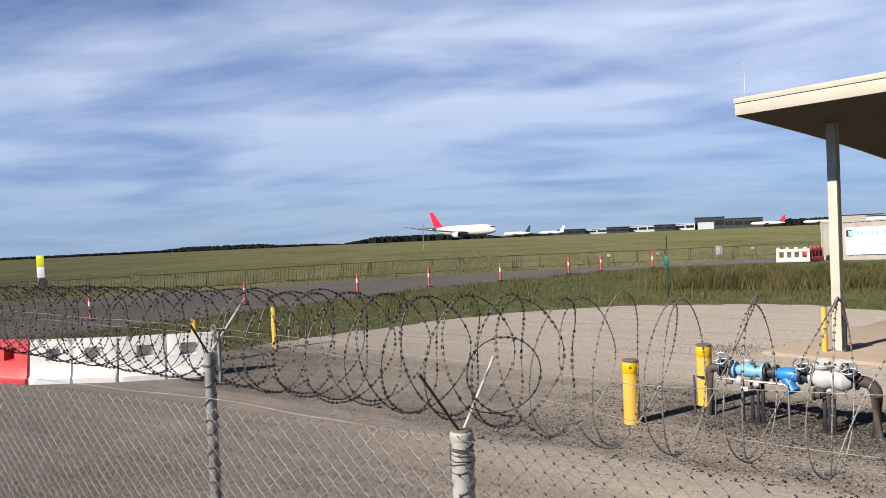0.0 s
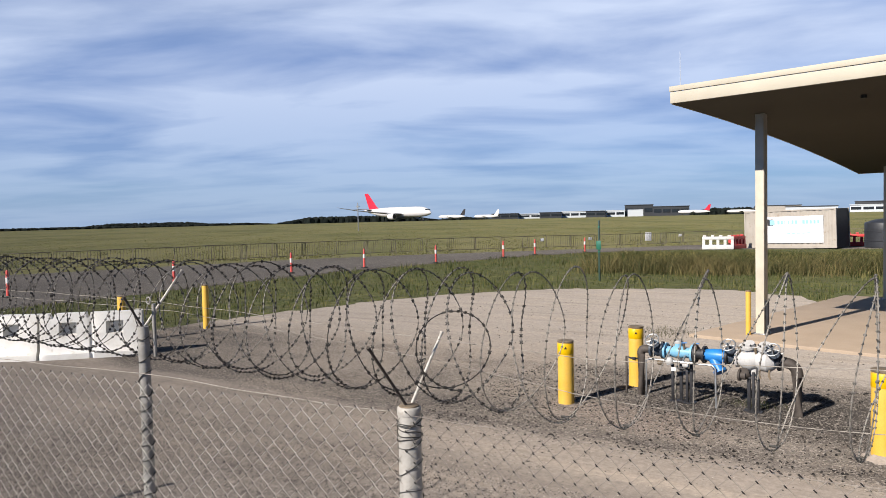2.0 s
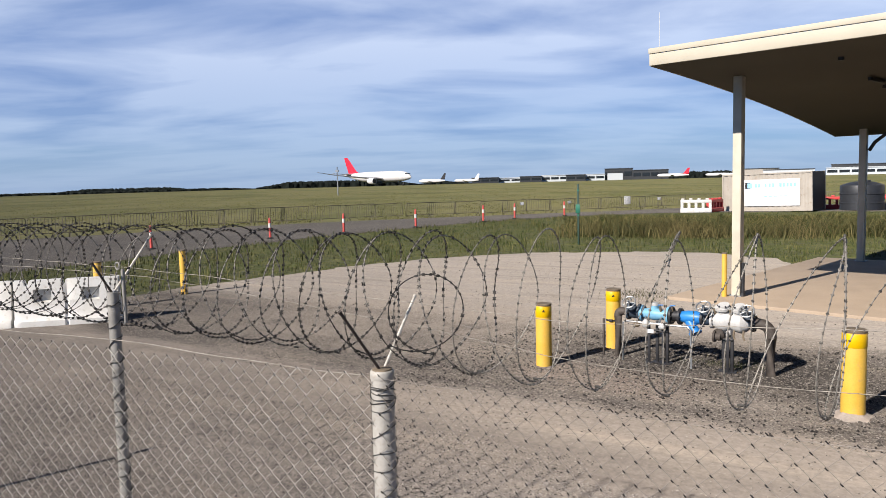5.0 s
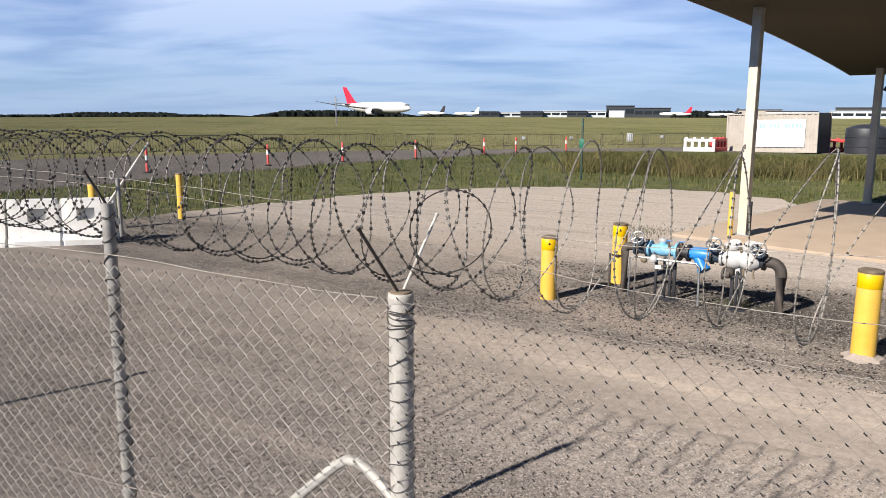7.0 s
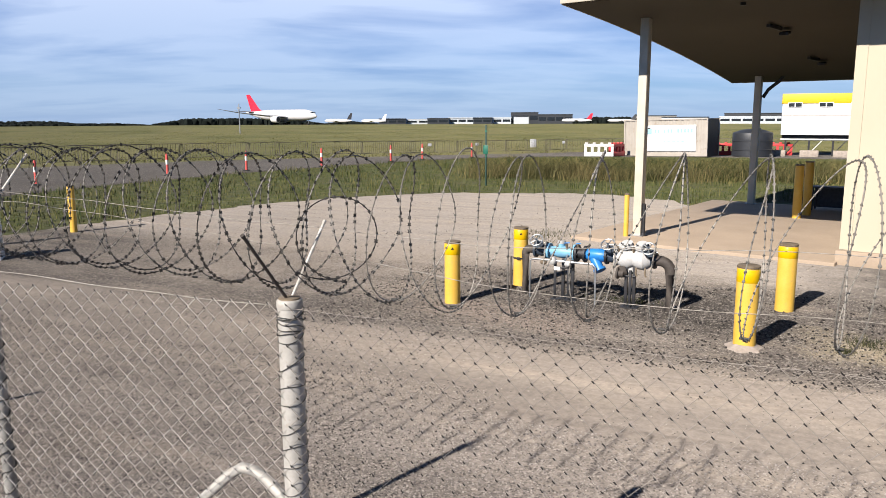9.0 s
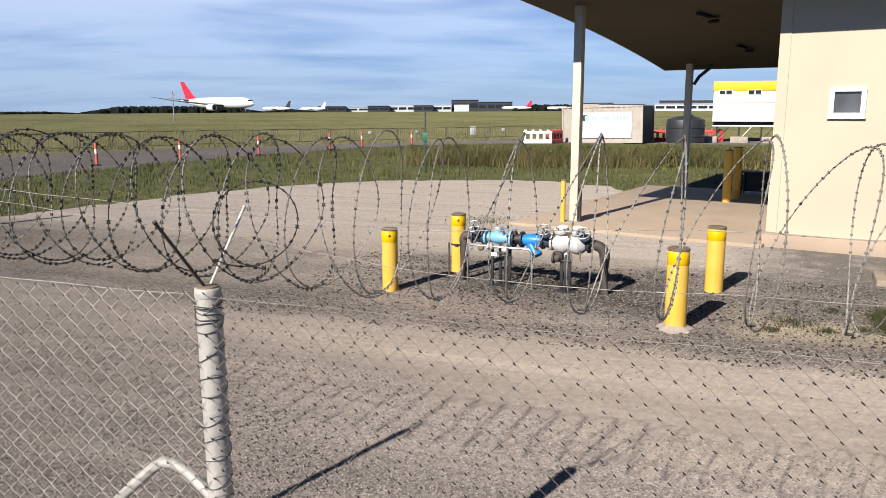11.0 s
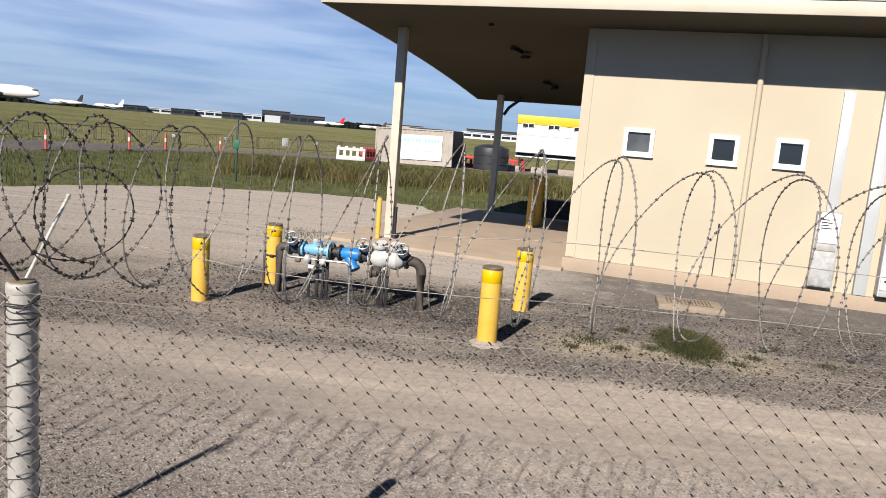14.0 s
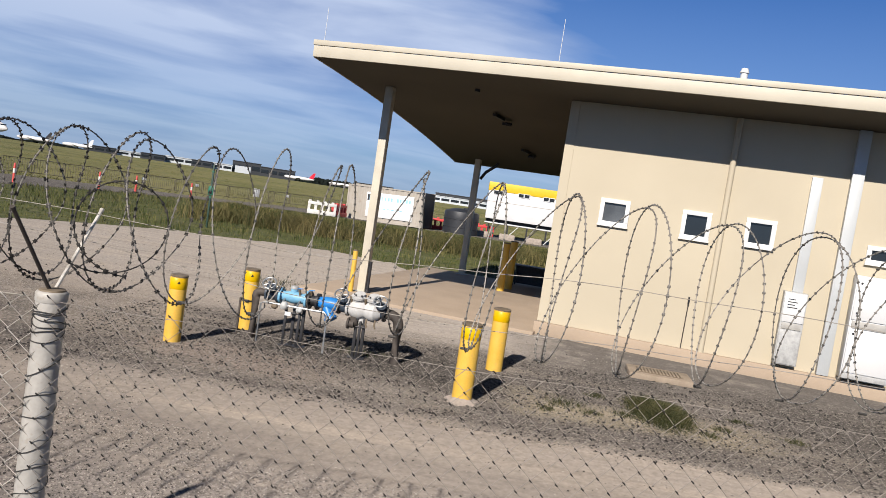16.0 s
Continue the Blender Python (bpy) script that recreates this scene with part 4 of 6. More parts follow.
sway = np.fft.rfft([0.9, 0.35, 0.15, 0.03, -0.1, -0.1, -0.85, -0.42]) / 8
pulled = PITCH * sum((1 if k in (0, 4) else 2) * (sway[k] * np.exp(1j * np.pi * k * turn)).real for k in range(5))
hx = X0 + PITCH * turn + 0.008 * np.maximum(turn - 63, 0) + (1 - loose_w) * close + loose_w * (pulled + 0.05) + wob(0.5, 0.006) + wob(2.0, 0.008)
hr = CR + wob(0.7, 0.009)
hy = 2.41 - hr * np.sin(th) * 0.95 + wob(1.0, 0.006)
hz = 2.068 + hr * np.cos(th) + wob(1.0, 0.006)
line = np.stack([hx, hy, hz], 1)
sm = np.ones(7) / 7
line = np.stack([np.convolve(np.pad(line[:, i], 3, mode="edge"), sm, mode="valid") for i in range(3)], 1)


def barbs_on(line, gap, size, seed):
    """Four-pointed tape barbs at even steps along a wire."""
    rs = np.random.RandomState(seed)
    s = np.r_[0, np.cumsum(np.linalg.norm(np.diff(line, axis=0), axis=1))]
    at = np.arange(0, s[-1], gap)
    c = np.stack([np.interp(at, s, line[:, i]) for i in range(3)], 1)
    t = np.stack([np.interp(at + 0.004, s, line[:, i]) for i in range(3)], 1) - c
    t /= np.linalg.norm(t, axis=1)[:, None] + 1e-9
    r = rs.normal(size=c.shape)
    u = np.cross(t, r)
    u /= np.linalg.norm(u, axis=1)[:, None]
    w = np.cross(t, u) * 0.0022
    L = size * rs.uniform(0.8, 1.2, len(c))[:, None]
    tips = [c + t * L * 0.75 + u * L, c - t * L * 0.75 + u * L, c + t * L * 0.75 - u * L, c - t * L * 0.75 - u * L]
    mids = [c + u * 0.0045 + w, c - u * 0.0045 + w, c + u * 0.0045 - w, c - u * 0.0045 - w, c + t * 0.007, c - t * 0.007]
    v = np.stack(tips + mids, 1).reshape(-1, 3)
    quad = np.array([(0, 4, 8), (0, 8, 6), (1, 9, 4), (1, 6, 9), (2, 8, 5), (2, 7, 8), (3, 5, 9), (3, 9, 7), (4, 5, 8), (4, 9, 5), (6, 8, 7), (6, 7, 9)])
    f = (np.arange(len(c))[:, None, None] * 10 + quad[None]).reshape(-1, 3)
    return v, f


cut = int(np.argmax(line[:, 0] > -1.15))
# coil split in two tones: sunlit brightness of the right-hand run is painted in
for piece, wire_m, barb_m, gap, size, lab in ((line[:cut + 1], M_WIRECOIL, M_BARB, 0.026, 0.0075, "coil wire in the darker of two painted tones"), (line[cut:], M_WIREPALE, M_BARBPALE, 0.026, 0.0037, "coil wire painted paler for its sunlit run")):
    part("coil_wire", tube_data(piece, 0.0021 if wire_m is M_WIRECOIL else 0.0020, 6), wire_m, coil, lab)
    part("barb", barbs_on(piece, gap, size, 2), barb_m, coil, smooth=False)["kind"] = "stuff"
a = np.linspace(-2.2, 4.6, 90)
loose = np.stack([-1.42 + 0.06 * a / 4 + 0.16 * np.cos(a) * 0.75, 2.35 + 0.11 * np.cos(a), 2.02 + 0.15 * np.sin(a)], 1)
part("loose_end", tube_data(loose, 0.0023, 6), M_BARB, coil)
part("loose_barb", barbs_on(loose, 0.029, 0.0075, 8), M_BARB, coil, smooth=False)["kind"] = "stuff"
for k in range(int((X1 - X0) / (2 * PITCH))):
    x = X0 + PITCH * (2 * k + 1) + 0.008 * max(2 * k - 62, 0)
    part("clip", cyl(B(), (x - 0.012, 2.41, 1.806), (x + 0.012, 2.41, 1.806), 0.0042, 6), M_TIE, coil)


# ---- backflow pipework ----
PA, PB = Vector((-3.22, 10.02, 0.64)), Vector((-1.52, 9.86, 0.64))
AX = (PB - PA).normalized()
UP = Vector((0, 0, 1))
SIDE = UP.cross(AX)


def along(d, up_=0.0, side=0.0):
    return PA + AX * d * 0.965 + UP * up_ + SIDE * side


pw = thing("backflow_pipework", "backflow prevention pipe assembly in grey and blue paint", "pipework", pose(0, 0, 0))
riser = [Vector(p) for p in arc(along(-0.15, -0.68), along(-0.15), along(0.02), 0.07)]
part("inlet_pipe", tube(B(), riser, 0.055, 16), M_RUST, pw, "brown painted inlet riser")
outl = [Vector(p) for p in arc(along(1.70), along(1.93), along(1.93, -0.68), 0.16)]
part("outlet_pipe", tube(B(), outl, 0.068, 16), M_RUST, pw, "dark grey outlet elbow pipe")
LEN = 1.74


def flange(d, r, material, parent=pw, w=0.03):
    f = part("flange", cyl(B(), along(d - w / 2), along(d + w / 2), r, 24), material, parent)
    for k in range(8):
        a_ = 2 * math.pi * k / 8
        off = UP * math.cos(a_) * r * 0.8 + SIDE * math.sin(a_) * r * 0.8
        part("bolt", cyl(B(), along(d - w / 2 - 0.012) + off, along(d + w / 2 + 0.012) + off, 0.009, 6), M_DARK, f)
    return f


def gate_valve(d, lean, material):
    bm = B()
    spin(bm, along(d - 0.075), AX, [(0, 0.062), (0.03, 0.075), (0.075, 0.085), (0.12, 0.075), (0.15, 0.062)], 20)
    head = UP * math.cos(lean) + SIDE * -math.sin(lean)
    cyl(bm, along(d), along(d) + head * 0.13, 0.05, 16, 0.042)
    cyl(bm, along(d) + head * 0.125, along(d) + head * 0.15, 0.065, 16)
    cyl(bm, along(d) + head * 0.15, along(d) + head * 0.27, 0.014, 8)
    v = part("gate_valve", bm, material, pw, "gate valve with a spoked hand wheel")
    c = along(d) + head * 0.25
    e1, e2 = AX, head.cross(AX)
    pts = [c + (e1 * math.cos(t) + e2 * math.sin(t)) * 0.088 for t in np.linspace(0, 2 * math.pi, 26)]
    bm = B()
    tube(bm, pts, 0.010, 8)
    for k in range(5):
        t = 2 * math.pi * k / 5
        cyl(bm, c, c + (e1 * math.cos(t) + e2 * math.sin(t)) * 0.086, 0.006, 6)
    cyl(bm, c - head * 0.015, c + head * 0.015, 0.018, 10)
    part("hand_wheel", bm, M_GALV, v, "dull grey hand wheel")


gate_valve(0.10, 0.85, M_DKBLUE)
flange(0.02, 0.105, M_DKBLUE)
flange(0.185, 0.11, M_DKBLUE)
flange(0.22, 0.11, M_LBLUE)
bm = B()
spin(bm, along(0.215), AX, [(0, 0.06), (0.05, 0.068), (0.12, 0.075), (0.16, 0.085), (0.22, 0.085), (0.27, 0.07), (0.35, 0.066), (0.38, 0.06)], 24)
cyl(bm, along(0.40), along(0.40, 0.115), 0.055, 18, 0.05)
part("flow_meter", bm, M_LBLUE, pw, "light blue flow meter body")
part("meter_head", cyl(B(), along(0.40, 0.116), along(0.40, 0.155), 0.056, 18, bevel=0.01), M_GREYPAINT, pw)
flange(0.60, 0.115, M_LBLUE)
flange(0.64, 0.115, M_DARK)
part("spool", cyl(B(), along(0.64), along(0.76), 0.072, 20), M_DARK, pw)
flange(0.76, 0.11, M_DARK)
bm = B()
spin(bm, along(0.775), AX, [(0, 0.07), (0.08, 0.085), (0.2, 0.09), (0.26, 0.08), (0.29, 0.07)], 24)
leg = (AX * 0.55 - UP * 0.84 - SIDE * 0.25).normalized()
cyl(bm, along(0.86), along(0.86) + leg * 0.22, 0.065, 18)
cyl(bm, along(0.86) + leg * 0.21, along(0.86) + leg * 0.245, 0.085, 18)
part("strainer", bm, M_BLUE, pw, "bright blue Y strainer")
flange(1.07, 0.11, M_DARK)
flange(1.20, 0.115, M_CHECK)
gate_valve(1.13, 0.75, M_DKBLUE)
bm = B()
spin(bm, along(1.17), AX, [(0, 0.07), (0.05, 0.09), (0.12, 0.135), (0.2, 0.145), (0.27, 0.11), (0.33, 0.135), (0.40, 0.145), (0.46, 0.11), (0.50, 0.07)], 24)
for d in (1.34, 1.56):
    cyl(bm, along(d), along(d, 0.16, -0.05), 0.085, 18, 0.075)
    cyl(bm, along(d, 0.155, -0.05), along(d, 0.185, -0.06), 0.095, 18)
cyl(bm, along(1.40, -0.02), along(1.40, -0.20), 0.06, 18)
part("backflow_valve", bm, M_CHECK, pw, "pale grey double check valve body")
part("relief_port", cyl(B(), along(1.34, -0.16, -0.06), along(1.28, -0.18, -0.10), 0.075, 18), M_RUST, pw)
gate_valve(1.68, 0.8, M_DKBLUE)
flange(1.72, 0.11, M_DARK)
for d in (0.46, 0.60, 1.36, 1.47):
    st = part("stand", box(B(), -0.02, 0.02, -0.02, 0.02, 0, 0.56, 0.003), M_DARK, pw, "steel angle stand")
    st.location = along(d, -0.64, -0.06)
    part("foot", box(B(), -0.06, 0.06, -0.06, 0.06, 0.0, 0.012), M_DARK, st)
bm = B()
tube(bm, [along(0.0, -0.64, -0.16), along(0.0, -0.12, -0.16), along(0.06, -0.10, -0.16), along(0.92, -0.10, -0.16), along(0.96, -0.14, -0.16), along(0.97, -0.64, -0.16)], 0.014, 8)
part("bypass_pipe", bm, M_GALV, pw)
part("small_meter", spin(B(), along(0.34, -0.15, -0.16), (0, 0, 1), [(0, 0.04), (0.02, 0.055), (0.06, 0.055), (0.08, 0.04), (0.1, 0.03)], 16), M_GREYPAINT, pw)
part("guard_post", box(B(), PA.x - 0.36, PA.x - 0.335, PA.y - 0.02, PA.y + 0.005, -0.02, 0.52, 0.004), M_RUST, pw)

for d, up_, sd in ((0.50, 0.10, -0.07), (0.66, 0.10, -0.05), (1.25, 0.13, -0.10), (1.45, 0.13, -0.10), (1.62, 0.12, -0.08)):
    tc_ = part("test_cock", cyl(B(), along(d, up_ - 0.05, sd * 0.6), along(d, up_ + 0.03, sd), 0.016, 10), M_CAP, pw, "small brass test cock")
    part("lever", cyl(B(), along(d - 0.03, up_ + 0.035, sd), along(d + 0.05, up_ + 0.045, sd - 0.01), 0.007, 6), M_BLUE if d < 1 else M_GREYPAINT, tc_)
for d in (0.30, 0.52):
    part("strap", cyl(B(), along(d, -0.09, -0.16), along(d, -0.02, -0.05), 0.012, 8), M_GALV, pw)
part("bypass_valve", spin(B(), along(0.52, -0.135, -0.16), AX, [(0, 0.02), (0.02, 0.035), (0.06, 0.035), (0.08, 0.02)], 12), M_GREYPAINT, pw)
part("bypass_valve", spin(B(), along(0.16, -0.135, -0.16), AX, [(0, 0.02), (0.02, 0.035), (0.06, 0.035), (0.08, 0.02)], 12), M_CAP, pw)
part("tag_plate", box(B(), -0.04, 0.04, -0.002, 0.002, -0.05, 0.0), M_SIGNW, pw).location = along(0.42, -0.17, -0.20)
for d, s_ in ((1.36, 0), (1.56, 0)):
    bon = part("bonnet", cyl(B(), along(d, 0.19, -0.06), along(d, 0.215, -0.07), 0.07, 16), M_CHECK, pw)
    for k in range(6):
        a_ = 2 * math.pi * k / 6
        off = AX * math.cos(a_) * 0.078 + SIDE * math.sin(a_) * 0.078
        part("bolt", cyl(B(), along(d, 0.185, -0.06) + off, along(d, 0.205, -0.062) + off, 0.009, 6), M_DARK, bon)

for d in (0.02, 0.185, 1.07, 1.72):
    ear = part("coupling", cyl(B(), along(d - 0.022, 0.105, -0.02), along(d + 0.022, 0.105, -0.02), 0.020, 8), M_DARK, pw)
    part("bolt", cyl(B(), along(d - 0.040, 0.105, -0.02), along(d + 0.040, 0.105, -0.02), 0.008, 6), M_GALV, ear)
for d in (1.30, 1.50, 1.62):
    part("drain_cock", tube(B(), [along(d, -0.10, -0.09), along(d, -0.17, -0.11), along(d + 0.02, -0.21, -0.11)], 0.013, 8), M_CAP, pw, "small brass drain cock")
part("relief_outlet", spin(B(), along(1.24, -0.19, -0.12), AX, [(0, 0.04), (0.01, 0.072), (0.035, 0.072), (0.04, 0.05), (0.10, 0.05)], 20), M_RUST, pw, "round brown relief outlet")
for d, sd in ((0.36, -0.11), (0.56, -0.11), (1.43, -0.11)):
    st = part("stand", box(B(), -0.016, 0.016, -0.016, 0.016, 0, 0.50, 0.003), M_DARK, pw, "thin steel prop")
    st.location = along(d, -0.64, sd)
    part("foot", box(B(), -0.05, 0.05, -0.05, 0.05, 0.0, 0.010), M_DARK, st)
part("cross_tie", cyl(B(), along(0.34, -0.20, -0.10), along(0.62, -0.20, -0.10), 0.012, 8), M_DARK, pw)
part("cross_tie", cyl(B(), along(1.34, -0.22, -0.10), along(1.50, -0.22, -0.10), 0.012, 8), M_DARK, pw)

# pit lid and ground rod near the wall
# bench shape stands in for a low dark mass behind the bollards
bn = thing("low_dark_form", "low dark form at the back of the slab, built as a bench", "bench", BUILD @ pose(3.55, 8.80, 0.06))
part("seat", box(B(), -1.0, 1.0, -0.25, 0.25, 0.57, 0.61, 0.006), M_DARK, bn)
part("back_panel", box(B(), -0.97, 0.97, 0.20, 0.23, 0.05, 0.565), M_DARK, bn)
for x in (-0.95, 0.91):
    for y in (-0.22, 0.15):
        part("leg", box(B(), x, x + 0.04, y, y + 0.04, 0.0, 0.569), M_DARK, bn)
lid = thing("pit_lid", "tan concrete pit lid with a ribbed grate", "pit lid", pose(2.5, 11.85, 0, 0, 0, -4))
part("frame", box(B(), -0.48, 0.48, -0.33, 0.33, -0.02, 0.085, 0.02), M_LID, lid)
part("well", box(B(), -0.34, 0.34, -0.20, 0.20, 0.084, 0.090, 0.002), M_CAP, lid, "dark grate opening")
for k in range(13):
    part("rib", box(B(), -0.325 + k * 0.052, -0.299 + k * 0.052, -0.19, 0.19, 0.0905, 0.104, 0.004), M_LID, lid)
rod = thing("marker_rod", "thin dark steel marker rod on the wall footing", "rod", BUILD @ pose(7.22, 1.30, 0.245))
part("rod", cyl(B(), (0, 0, -0.02), (0.01, 0, 0.80), 0.008, 8), M_RUST, rod)
part("tip", cyl(B(), (0.01, 0, 0.80), (0.01, 0, 0.92), 0.016, 8), M_DARK, rod)


# ---- water-filled barriers ----
def plastic_barrier(p, q, material, label, holes=2):
    p, q = Vector((*p, 0)), Vector((*q, 0))
    L, W, H = (q - p).length - 0.02, 0.44, 0.84
    ang = math.degrees(math.atan2(q.y - p.y, q.x - p.x))
    t = thing("plastic_barrier", label, "barrier", pose(p.x, p.y, 0, 0, 0, ang), "water-filled road barriers")
    prof = [(-W / 2, 0.0), (-W / 2, 0.10), (-W / 2 + 0.05, 0.16), (-0.138, 0.44), (-0.136, 0.46), (-0.118, 0.655), (-0.116, 0.675), (-0.10, H), (0.10, H), (0.12, 0.60), (W / 2 - 0.05, 0.16), (W / 2, 0.10), (W / 2, 0.0)]
    cuts = sorted({0.0, 0.03, 0.085, 0.10, 0.13, 0.145, 0.44, 0.455, 0.48, 0.495, 0.51, 0.525, 0.97, 1.0, *[c + d for c in (0.27, 0.73) for d in (-0.085, -0.075, 0.075, 0.085)]})
    bm = B()
    ring = []
    for u in cuts:
        inside = any(abs(u - c) < 0.08 for c in ((0.27, 0.73) if holes == 2 else ()))
        groove = 0.84 if 0.495 <= u <= 0.51 else (0.93 if u in (0.0, 1.0) else 1.0)
        notch = 0.09 if 0.095 < u < 0.135 or 0.45 < u < 0.485 else 0.0
        ring.append([bm.verts.new((0.01 + L * u, 0.02 if inside and z in (0.46, 0.655) and y < 0 else y * groove, z - notch if z == H else z)) for y, z in prof])
    for a_, b_ in zip(ring, ring[1:]):
        for k in range(len(prof)):
            bm.faces.new((a_[k], a_[(k + 1) % len(prof)], b_[(k + 1) % len(prof)], b_[k]))
    bm.faces.new(ring[0])
    bm.faces.new(ring[-1][::-1])
    bmesh.ops.recalc_face_normals(bm, faces=bm.faces[:])
    part("body", bm, material, t)
    part("lug", cyl(B(), (L, 0, 0.3), (L + 0.03, 0, 0.3), 0.06, 14), material, t)
    part("lug", cyl(B(), (L, 0, 0.55), (L + 0.03, 0, 0.55), 0.06, 14), material, t)
    return t


plastic_barrier((-18.9, 5.75), (-17.2, 5.95), M_REDPL, "red plastic water-filled road barrier on gravel")
plastic_barrier((-17.2, 5.95), (-15.42, 6.45), M_REDPL, "red plastic water-filled road barrier on gravel")
plastic_barrier((-15.42, 6.45), (-13.95, 7.45), M_WHITEPL, "dusty white plastic water-filled road barrier")
plastic_barrier((-13.95, 7.45), (-12.68, 8.74), M_WHITEPL, "dusty white plastic water-filled road barrier")


# ---- along the road ----
def channel_post(x, y):
    z = lift(x, y)
    t = thing("channelizer_post", "orange plastic T-top roadside post with white bands", "traffic post", pose(x, y, z), "orange posts along the road")
    part("base", spin(B(), (0, 0, 0), (0, 0, 1), [(0, 0.18), (0.04, 0.17), (0.07, 0.09)], 12), M_TYRE, t)
    part("post", spin(B(), (0, 0, 0.05), (0, 0, 1), [(0, 0.058), (0.75, 0.052), (0.85, 0.045), (0.9, 0.03)], 14), M_ORANGE, t)
    part("band", cyl(B(), (0, 0, 0.50), (0, 0, 0.70), 0.060, 14), M_WHITEBAND, t)


for x, y in ((-26.8, 13.2), (-25.7, 19.1), (-24.7, 24.6), (-23.5, 28.3), (-22.1, 32.4), (-20.9, 37.4), (-20.6, 40.7), (-19.3, 45.1)):
    channel_post(x, y)


def crowd_barrier():
    t = thing("crowd_barrier", "galvanised steel crowd barrier beside the road", "barrier", pose(0, 0, -50), "crowd barriers along the far side of the road")
    bm = B()
    tube(bm, [(-1.1, 0, 0.25), (-1.1, 0, 0.98), (-1.02, 0, 1.06), (1.02, 0, 1.06), (1.1, 0, 0.98), (1.1, 0, 0.25)], 0.022, 6)
    cyl(bm, (-1.1, 0, 0.25), (1.1, 0, 0.25), 0.018, 6)
    part("frame", bm, M_CROWD, t)
    for k in range(13):
        x = -0.96 + k * 0.16
        part("bar", cyl(B(), (x, 0, 0.25), (x, 0, 1.05), 0.012, 5), M_CROWD, t)
    for x in (-0.8, 0.8):
        part("foot", tube(B(), [(x, -0.3, 0.0), (x, -0.1, 0.22), (x, 0.1, 0.22), (x, 0.3, 0.0)], 0.018, 6), M_CROWD, t)
    return t


line_pts = resample([(-45.5, 4), (-41.5, 13), (-37.0, 22.5), (-34.6, 29.5), (-31.2, 38.0), (-27.0, 45.5), (-23.2, 52.8), (-16.2, 62.0), (-10, 65.5), (-1, 67.5)], 41)
first = crowd_barrier()
rnd = random.Random(11)
for k in range(40):
    a_, b_ = line_pts[k], line_pts[k + 1]
    c_ = (a_ + b_) / 2
    ang = math.degrees(math.atan2(b_[1] - a_[1], b_[0] - a_[0]))
    m = pose(c_[0] + rnd.uniform(-0.2, 0.2), c_[1] + rnd.uniform(-0.2, 0.2), lift(*c_), 0, rnd.uniform(-1.2, 1.2), ang + rnd.uniform(-7, 7))
    if k == 0:
        first.matrix_world = m
    else:
        copy_thing(first, m)
for x, y, w in ((-20.2, 61.2, 0.55), (-22.8, 55.6, 0.3), (-18.0, 62.3, 0.3), (-25.0, 52.0, 0.3)):
    t = thing("notice_board", "small white notice board tied to a crowd barrier", "sign", pose(x + 0.2, y - 1.9, lift(x, y), 0, 0, 50))
    part("board", box(B(), -w / 2, w / 2, -0.02, 0.0, 0.72 if w < 0.5 else 0.42, 0.92 if w < 0.5 else 1.08, 0.004), M_SIGNW, t)
    part("post", cyl(B(), (0, 0.02, 0), (0, 0.02, 1.0), 0.015, 6), M_CROWD, t)

gp = thing("green_picket", "dark green steel picket with a green tag", "picket", pose(-10.5, 26.0, 0))
part("picket", box(B(), -0.03, 0.03, -0.03, 0.03, -0.05, 2.18, 0.004), M_GREENPOST, gp)
part("tag", box(B(), -0.09, 0.09, -0.05, -0.034, 1.12, 1.44, 0.01), M_GREENTAG, gp, "green plastic tag")
part("band", box(B(), -0.034, 0.034, -0.034, 0.034, 1.02, 1.08), M_GREENTAG, gp)
part("band", box(B(), -0.034, 0.034, -0.034, 0.034, 1.92, 1.98), M_GREENTAG, gp)

sg = thing("road_sign", "yellow and white roadside sign over a round speed sign", "sign", pose(-43.6, 18.8, lift(-43.6, 18.8), 0, 0, 40))
part("pole", cyl(B(), (-0.15, 0, -0.3), (-0.15, 0, 2.4), 0.03, 8), M_GALV, sg)
part("pole", cyl(B(), (0.15, 0, -0.3), (0.15, 0, 2.4), 0.03, 8), M_GALV, sg)
part("yellow_panel", box(B(), -0.21, 0.21, -0.05, -0.03, 1.80, 2.42, 0.008), M_SIGNYEL, sg)
part("white_panel", box(B(), -0.21, 0.21, -0.05, -0.03, 1.19, 1.79, 0.008), M_SIGNW, sg)
disc = part("speed_disc", cyl(B(), (0.14, -0.06, 0.92), (0.14, -0.09, 0.92), 0.26, 26), M_SIGNW, sg)
ringb = B()
spin(ringb, (0.14, -0.09, 0.92), (0, -1, 0), [(0, 0.26), (0.01, 0.26), (0.012, 0.20), (0.004, 0.20)], 26)
part("rim", ringb, M_DARK, disc)
txt = bpy.data.curves.new("digits", "FONT")
txt.body, txt.size, txt.extrude, txt.align_x, txt.align_y = "15", 0.28, 0.006, "CENTER", "CENTER"
txt.materials.append(M_DARK)
d = new("digits", txt)
d.parent = disc
d.matrix_local = pose(0.14, -0.106, 0.92, 90, 0, 0)

# ---- far side: container, tank, site office, hollow barrier ----
cx, cy = -8.76, 56.7
ct = thing("shipping_container", "pale weathered shipping container with a white sign", "container", pose(cx, cy, lift(cx, cy) + 0.03, 0, -1.3, -12))
bm = B()
n = 60
